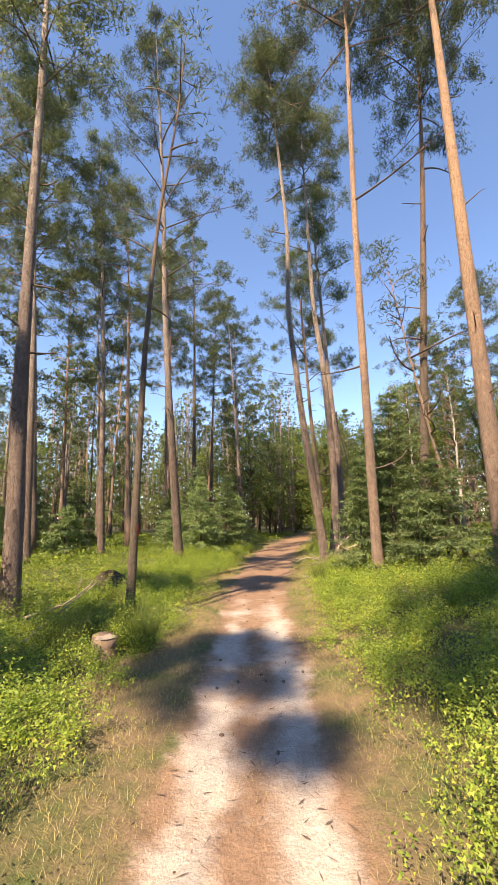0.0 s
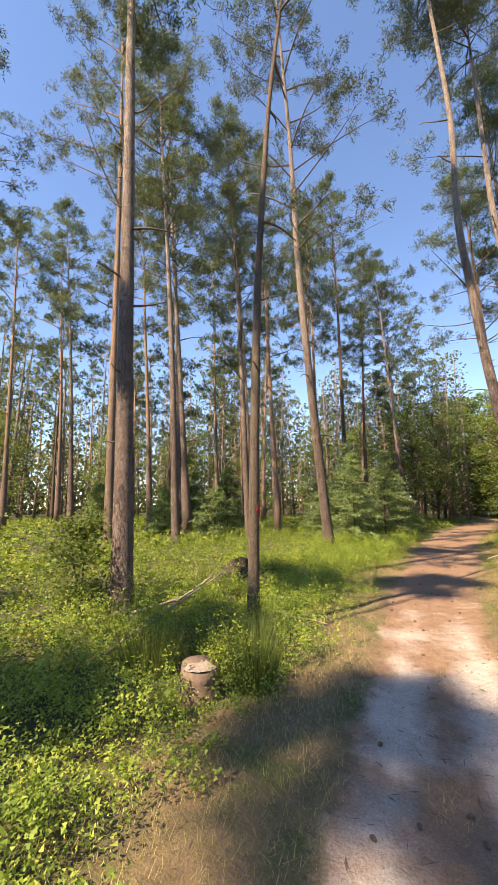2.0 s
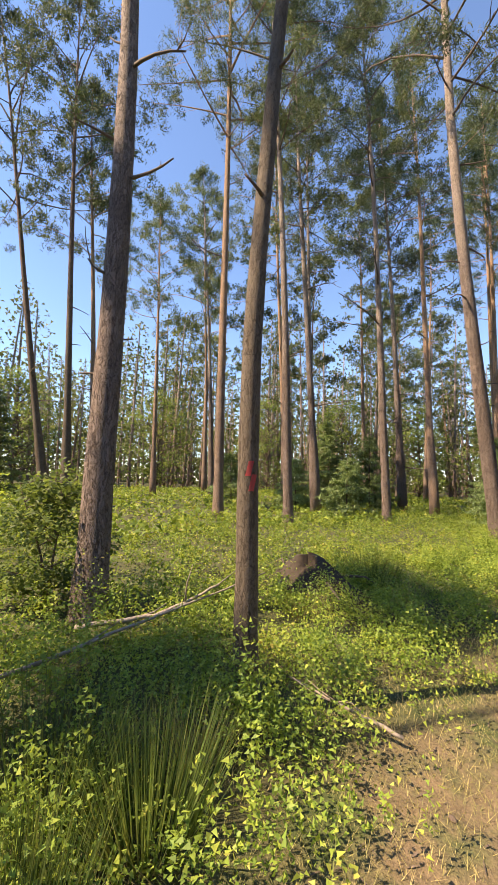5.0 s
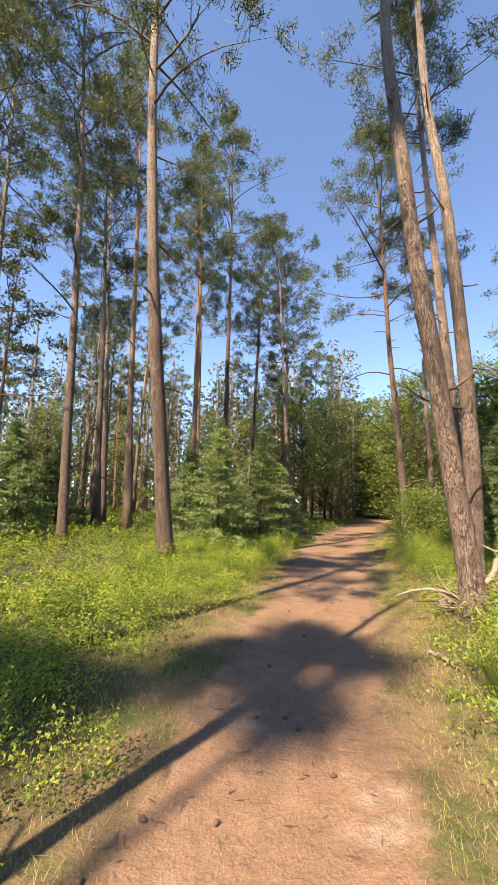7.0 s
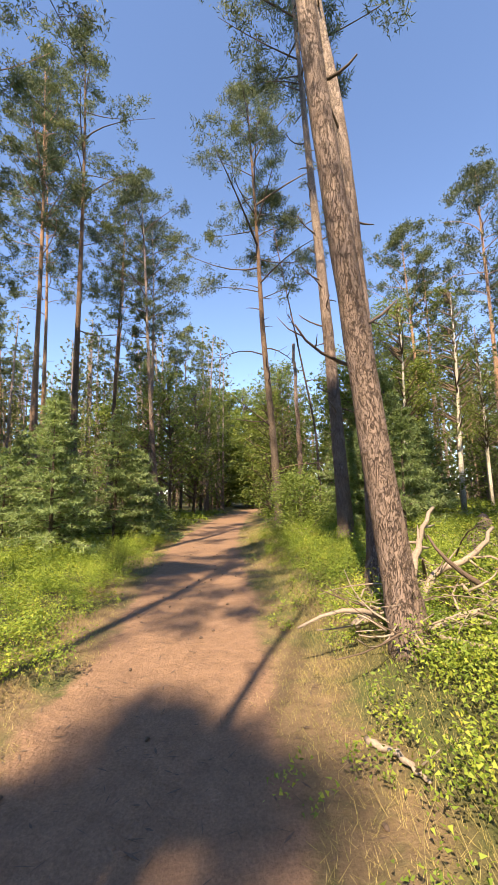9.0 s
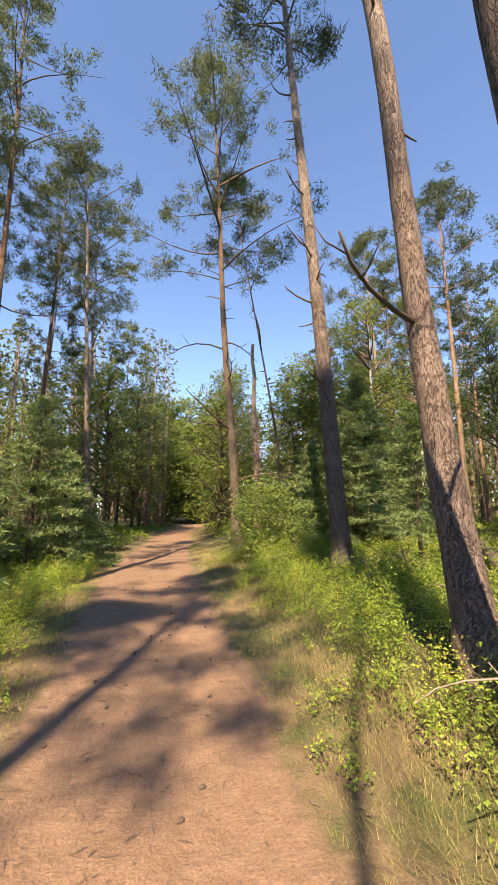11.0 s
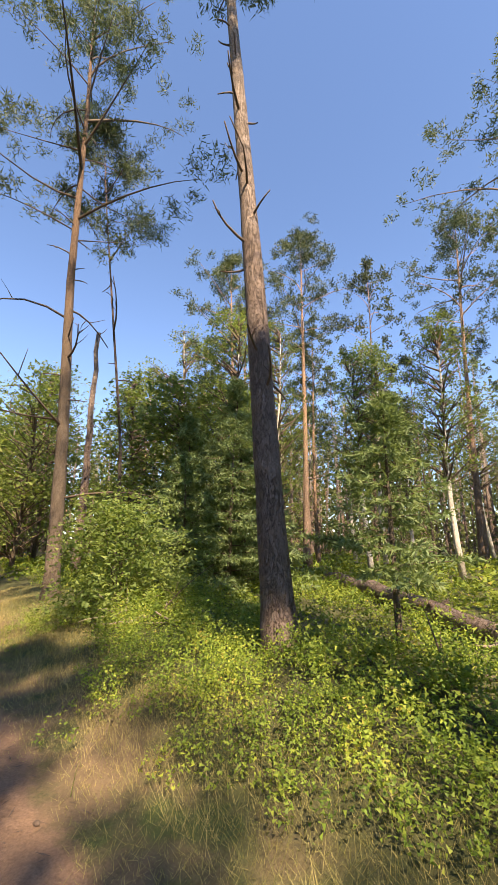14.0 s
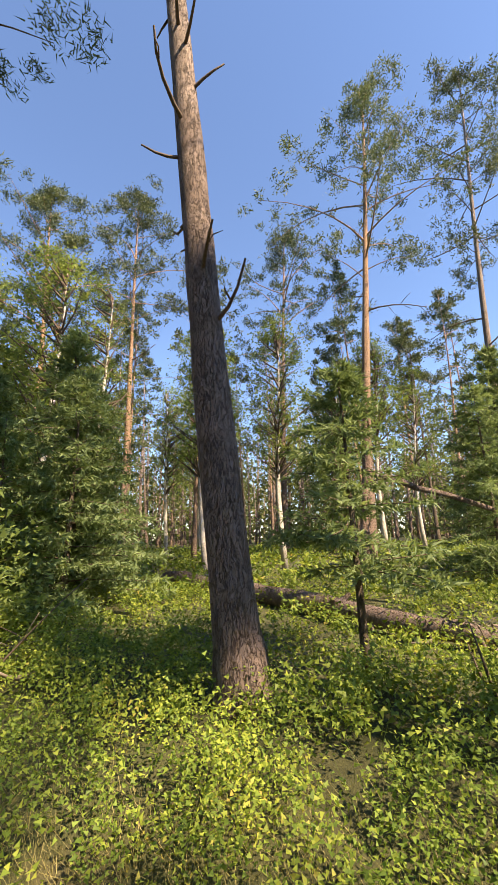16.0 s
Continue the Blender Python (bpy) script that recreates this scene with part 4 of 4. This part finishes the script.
def brush(place, spread, count, high, seed, label):
    """A heap of thin dry branches, each a part."""
    rng = np.random.default_rng(seed)
    x, y = place
    z = ground_at(x, y)
    ob = thing("brush_heap", (x, y, z), label, "brushwood")
    for k in range(count):
        a, r = rng.uniform(0, 6.28), spread * math.sqrt(rng.uniform(0, 1))
        q = np.array((r * math.cos(a), r * math.sin(a), 0.02 + high * rng.uniform(0, 1) * (1 - r / spread * 0.7)))
        b = rng.uniform(0, 6.28)
        d = np.array((math.cos(b), math.sin(b), rng.normal() * 0.35)) * rng.uniform(0.25, 0.95) * spread
        s = np.linspace(0, 1, 5)[:, None]
        line = q + d * s + rng.normal(size=3) * 0.12 * spread * s * (1 - s) * 2
        line[:, 2] = np.maximum(line[:, 2], 0.015)
        rad = rng.uniform(0.004, 0.011) if k % 9 else rng.uniform(0.018, 0.032)
        part("stick", mesh_of("stick", *tube(line, rad * (1 - 0.6 * s[:, 0]), 5), DEAD_WOOD if k % 4 else TWIG), ob)
    return ob


stick("dead_branch", [(2.45, 12.25, 0.30), (2.8, 12.5, 0.75), (3.0, 12.75, 0.85), (3.45, 13.1, 1.15)], 0.045, "bleached crooked branch sticking out of the brushwood", DEAD_WOOD, forks=5, seed=41)
stick("dead_branch", [(2.35, 12.05, 0.28), (2.8, 12.2, 0.62), (3.2, 12.2, 0.72), (3.7, 12.5, 0.95)], 0.04, "pale barkless branch leaning over the brushwood", DEAD_WOOD, forks=5, seed=42)
stick("dead_branch", [(2.3, 11.75, 0.25), (2.55, 11.6, 0.42), (3.0, 11.7, 0.40), (3.5, 11.6, 0.62)], 0.03, "thin bleached branch on top of the brushwood", DEAD_WOOD, forks=4, seed=43)
brush((2.75, 11.95), 0.85, 110, 0.42, 21, "heap of dry grey brushwood at the foot of old pines")
brush((3.3, 12.6), 0.7, 50, 0.4, 22, "heap of dry bleached branches on the bank")
brush((4.15, 19.1), 0.8, 70, 0.25, 23, "scattered dry brushwood in front of a green bush")
brush((5.6, 14.4), 0.7, 40, 0.2, 24, "dry broken branches beside the fallen log")


def mound(place):
    rng = np.random.default_rng(31)
    x, y = place
    v, f, n, m = [], [], 26, 12
    for i in range(m):
        r = i / (m - 1)
        for k in range(n):
            a = 6.2832 * k / n
            h = 0.38 * (1 - ease(r, 0.0, 1.0)) * (1 + 0.16 * math.sin(3 * a + 1) + 0.12 * math.sin(5 * a))
            rr = r * (0.85 + 0.12 * math.sin(2 * a + 0.6))
            v.append((rr * 1.05 * math.cos(a) + 0.03 * rng.normal() * r, rr * 0.75 * math.sin(a) + 0.03 * rng.normal() * r, float(h) + 0.035 * rng.normal() - 0.06 * r))
    f = [(i * n + k, (i + 1) * n + k, (i + 1) * n + (k + 1) % n, i * n + (k + 1) % n) for i in range(m - 1) for k in range(n)]
    ob = thing("earth_mound", (x, y, ground_at(x, y)), "dark mound of earth and roots overgrown at its foot", "mound")
    part("earth", mesh_of("earth", v, f, EARTH), ob)
    for k in range(9):
        a = rng.uniform(0, 6.28)
        q = np.array((0.5 * math.cos(a), 0.35 * math.sin(a), 0.25))
        d = np.array((math.cos(a), math.sin(a), -0.2)) * rng.uniform(0.2, 0.5)
        part("root", mesh_of("root", *tube([q, q + d * 0.5 + rng.normal(size=3) * 0.04, q + d], [0.018, 0.012, 0.004], 5), TWIG), ob)


mound((-2.98, 8.62))

# ---- plants of the forest floor ----
def spots(x0, x1, y0, y1, per, rng):
    n = int((x1 - x0) * (y1 - y0) * per)
    return rng.uniform(x0, x1, size=n), rng.uniform(y0, y1, size=n)


def shrubs(x, y, rng, count, leaf, high, wide, whole=False):
    """Bilberry: leaves strung along upright sprigs round each plant's foot."""
    n = len(x)
    tall = high * rng.uniform(0.6, 1.2, size=(n, 1)) * np.clip(1.0 + 0.3 * ripple(x, y, 3.1, 1.9) + 0.85 * ripple(x, y, 0.75, 0.6), 0.2, 1.9)[:, None]
    sprigs = max(3, count // 9)
    a, r = rng.uniform(0, 6.28, size=(n, sprigs)), wide * np.sqrt(rng.uniform(0, 1, size=(n, sprigs)))
    top = tall * (1 - 0.5 * (r / wide) ** 2) * rng.uniform(0.6, 1.25, size=(n, sprigs))
    pick = np.arange(count) % sprigs
    along = 0.25 + 0.8 * np.sqrt(rng.uniform(0, 1, size=(n, count)))
    a, r, up = a[:, pick], r[:, pick] * (0.65 + 0.4 * along), top[:, pick] * along
    loose = leaf * 1.9
    px, py = x[:, None] + r * np.cos(a) + loose * rng.normal(size=(n, count)), y[:, None] + r * np.sin(a) + loose * rng.normal(size=(n, count))
    at = np.stack([px, py, land(px, py) + up], axis=-1).reshape(-1, 3)
    return leaves(at, rng, leaf, 0.3, 0.6, whole)


rng = np.random.default_rng(41)


def grows(x, y):
    """Where bilberry stands: off the track and its grass verge, with a few gaps."""
    off = x - track_x(y)
    d = np.abs(off)
    edge = half_width(y) + 0.55 + 0.28 * ripple(x, y, 2.3, 0.3) + np.where((off < 0) & (y < 12), 0.3, 0) + np.where((off > 0) & (y > 8), np.where(y > 13, 0.4, 0.3), 0)
    edge = edge + 0.22 * rng.normal(size=len(x))
    return (d > edge) & (ripple(x, y, 2.7, 0.9) + 0.5 * ripple(x, y, 1.1, 2.5) > -0.75) & (rng.uniform(size=len(x)) < 0.85 + 0.7 * ripple(x, y, 0.75, 0.6)) & (np.hypot(x + 0.85, y - 4.3) > 0.45) & (np.hypot(x + 1.70, y - 4.90) > 0.1), d


x, y = spots(-4.4, 6.2, 0.5, 21.0, 150, rng)
keep, d = grows(x, y)
keep &= (d < 3.8) & (rng.uniform(size=len(x)) < 1.2 - 0.2 * d)
tagged(new("bilberry_shrubs", soup("bilberry_shrubs", shrubs(x[keep], y[keep], rng, 66, 0.013, 0.33, 0.13), BILBERRY)), "low green bilberry shrubs covering the forest floor", "shrub", kind="stuff")
x, y = spots(-9.0, 10.0, -1.0, 27.0, 27, rng)
keep, d = grows(x, y)
keep &= (d > 2.6) & (rng.uniform(size=len(x)) < 1.1 - 0.06 * d)
tagged(new("bilberry_shrubs", soup("bilberry_shrubs", shrubs(x[keep], y[keep], rng, 42, 0.024, 0.31, 0.2), BILBERRY)), "low green bilberry shrubs under the pines", "shrub", kind="stuff")
x, y = spots(-28, 28, -2.0, 44.0, 3.6, rng)
keep, d = grows(x, y)
keep &= (d > np.where((y < 27) & (y > -1), 7.0, 1.7))
tagged(new("bilberry_shrubs", soup("bilberry_shrubs", shrubs(x[keep], y[keep], rng, 20, 0.075, 0.30, 0.38), BILBERRY)), "green bilberry shrubs between the farther pines", "shrub", kind="stuff")


def blades(x, y, rng, low, high, width, lean):
    """Single grass blades that lean over."""
    n = len(x)
    z = land(x, y)
    a = rng.uniform(0, 6.28, size=n)
    h = rng.uniform(low, high, size=n)
    tip = np.stack([x + lean * h * np.cos(a) * rng.uniform(0, 1, size=n), y + lean * h * np.sin(a) * rng.uniform(0, 1, size=n), z + h], axis=1)
    side = np.stack([np.cos(a + 1.3), np.sin(a + 1.3), np.zeros(n)], axis=1) * width / 2
    foot = np.stack([x, y, z - 0.01], axis=1)
    return np.stack([foot - side, foot + side, tip], axis=1)


x, y = spots(-3.4, 5.6, 0.2, 26.0, 2700, rng)
off = x - track_x(y)
d = np.abs(off) - half_width(y) + 0.55 + 0.12 * ripple(x, y, 1.3, 0.7)
dense = ease(d, 0.5, 0.8) * (1 - 0.93 * ease(d, 1.5, 2.3))
middle = (1 - ease(d, 0.05, 0.16)) * (y < 7) * 0.5 * (ripple(x, y, 1.2, 4.0) > 0.1)
keep = rng.uniform(size=len(x)) < np.maximum(0.8 * dense, middle)
tagged(new("verge_grass", soup("verge_grass", blades(x[keep], y[keep], rng, 0.01, 0.05, 0.0032, 2.8), GRASS)), "short dry yellowish grass along the track", "grass", kind="stuff")
x, y = spots(-3.6, 5.6, 0.2, 24.0, 1300, rng)
off = x - track_x(y)
d = np.abs(off)
keep = (d > half_width(y) + 0.4) & (rng.uniform(size=len(x)) < np.where((off > 0) & (y > 11.5), 0.6, 0.10) * (1 - ease(d, 1.5, 2.6)))
tagged(new("tall_grass", soup("tall_grass", blades(x[keep], y[keep], rng, 0.05, 0.19, 0.0024, 1.6), GRASS)), "tall dry grass on the bank beside the track", "grass", kind="stuff")
x, y = spots(-6.0, 7.0, 0.0, 26.0, 260, rng)
d = np.abs(x - track_x(y))
keep = (d > 0.95) & (ripple(x, y, 1.7, 3.3) > 0.45) & (rng.uniform(size=len(x)) < 0.25)
tagged(new("green_grass", soup("green_grass", blades(x[keep], y[keep], rng, 0.08, 0.28, 0.005, 1.1), GREEN_GRASS)), "green grass tufts among the shrubs", "grass", kind="stuff")
TUFTS = [(-1.85, 5.45, 0.45), (-1.55, 5.75, 0.35), (-2.62, 9.5, 0.4), (-3.05, 9.95, 0.4), (-1.35, 5.2, 0.25), (-2.3, 5.1, 0.35), (-1.2, 18.2, 0.4), (-0.75, 17.0, 0.35), (2.4, 9.9, 0.35), (1.75, 10.0, 0.3)]
for x0, y0, r in TUFTS:
    n = 420
    a, q = rng.uniform(0, 6.28, size=n), r * 0.55 * np.sqrt(rng.uniform(0, 1, size=n))
    tri = blades(q * np.cos(a), q * np.sin(a), rng, 0.2, 0.55, 0.008, 0.0)
    tri[:, :2, 2], tri[:, 2, 2] = -0.02, rng.uniform(0.25, 0.55, size=n)
    tri[:, 2, :2] *= 2.2
    ob = new("grass_tuft", soup("grass_tuft", tri, GREEN_GRASS))
    ob.location = (x0, y0, ground_at(x0, y0))
    tagged(ob, "tuft of long green forest grass", "grass", "grass tufts", "stuff")

for x0, y0, r in [(-2.55, 8.05, 0.35), (-2.15, 9.35, 0.3), (-3.5, 8.1, 0.3), (-1.75, 6.1, 0.25), (-2.9, 10.3, 0.35)]:
    n = 260
    a, q = rng.uniform(0, 6.28, size=n), r * 0.5 * np.sqrt(rng.uniform(0, 1, size=n))
    tri = blades(q * np.cos(a), q * np.sin(a), rng, 0.2, 0.5, 0.004, 0.0)
    tri[:, :2, 2], tri[:, 2, 2] = -0.02, rng.uniform(0.12, 0.42, size=n)
    tri[:, 2, :2] = tri[:, 2, :2] * 2.4 + 0.05 * rng.normal(size=(n, 2))
    ob = new("grass_tuft", soup("grass_tuft", tri, GRASS))
    ob.location = (x0, y0, ground_at(x0, y0))
    tagged(ob, "tuft of dry straw-coloured grass", "grass", "dry grass tufts", "stuff")

# cones, needles and bits of bark on the track
cone_v, cone_f = tube([(-0.022, 0, 0.011), (-0.012, 0, 0.012), (0.004, 0, 0.012), (0.018, 0, 0.011), (0.024, 0, 0.01)], [0.006, 0.013, 0.015, 0.009, 0.002], 8, 0.18, rng)
cone_me = mesh_of("pine_cone", cone_v, cone_f, TWIG, False)
for k in range(70):
    y0 = rng.uniform(1.6, 21)
    x0 = float(track_x(y0)) + rng.normal() * 0.6
    ob = new("pine_cone", cone_me)
    ob.matrix_world = Matrix.LocRotScale((x0, y0, ground_at(x0, y0) - 0.001), Euler((0, 0, rng.uniform(0, 6.28))), (0.85, 0.85, 0.85))
    tagged(ob, "small dark pine cone on the sandy track", "pine cone", "cones on the track")
x, y = spots(-1.6, 4.2, 1.0, 24.0, 60, rng)
keep = np.abs(x - track_x(y)) < 1.1
x, y = x[keep], y[keep]
a = rng.uniform(0, 6.28, size=len(x))
l = rng.uniform(0.012, 0.05, size=len(x))
p = np.stack([x, y, land(x, y) + 0.006], axis=1)
u = np.stack([np.cos(a) * l, np.sin(a) * l, 0.003 * rng.normal(size=len(x))], axis=1)
w = np.stack([-np.sin(a), np.cos(a), np.zeros(len(x))], axis=1) * (0.002 + 0.006 * rng.uniform(size=(len(x), 1)) ** 3)
tagged(new("litter", soup("litter", np.stack([p - u, p + w, p + u, p - w], axis=1), TWIG)), "fallen needles and bark bits on the track", "litter", kind="stuff")
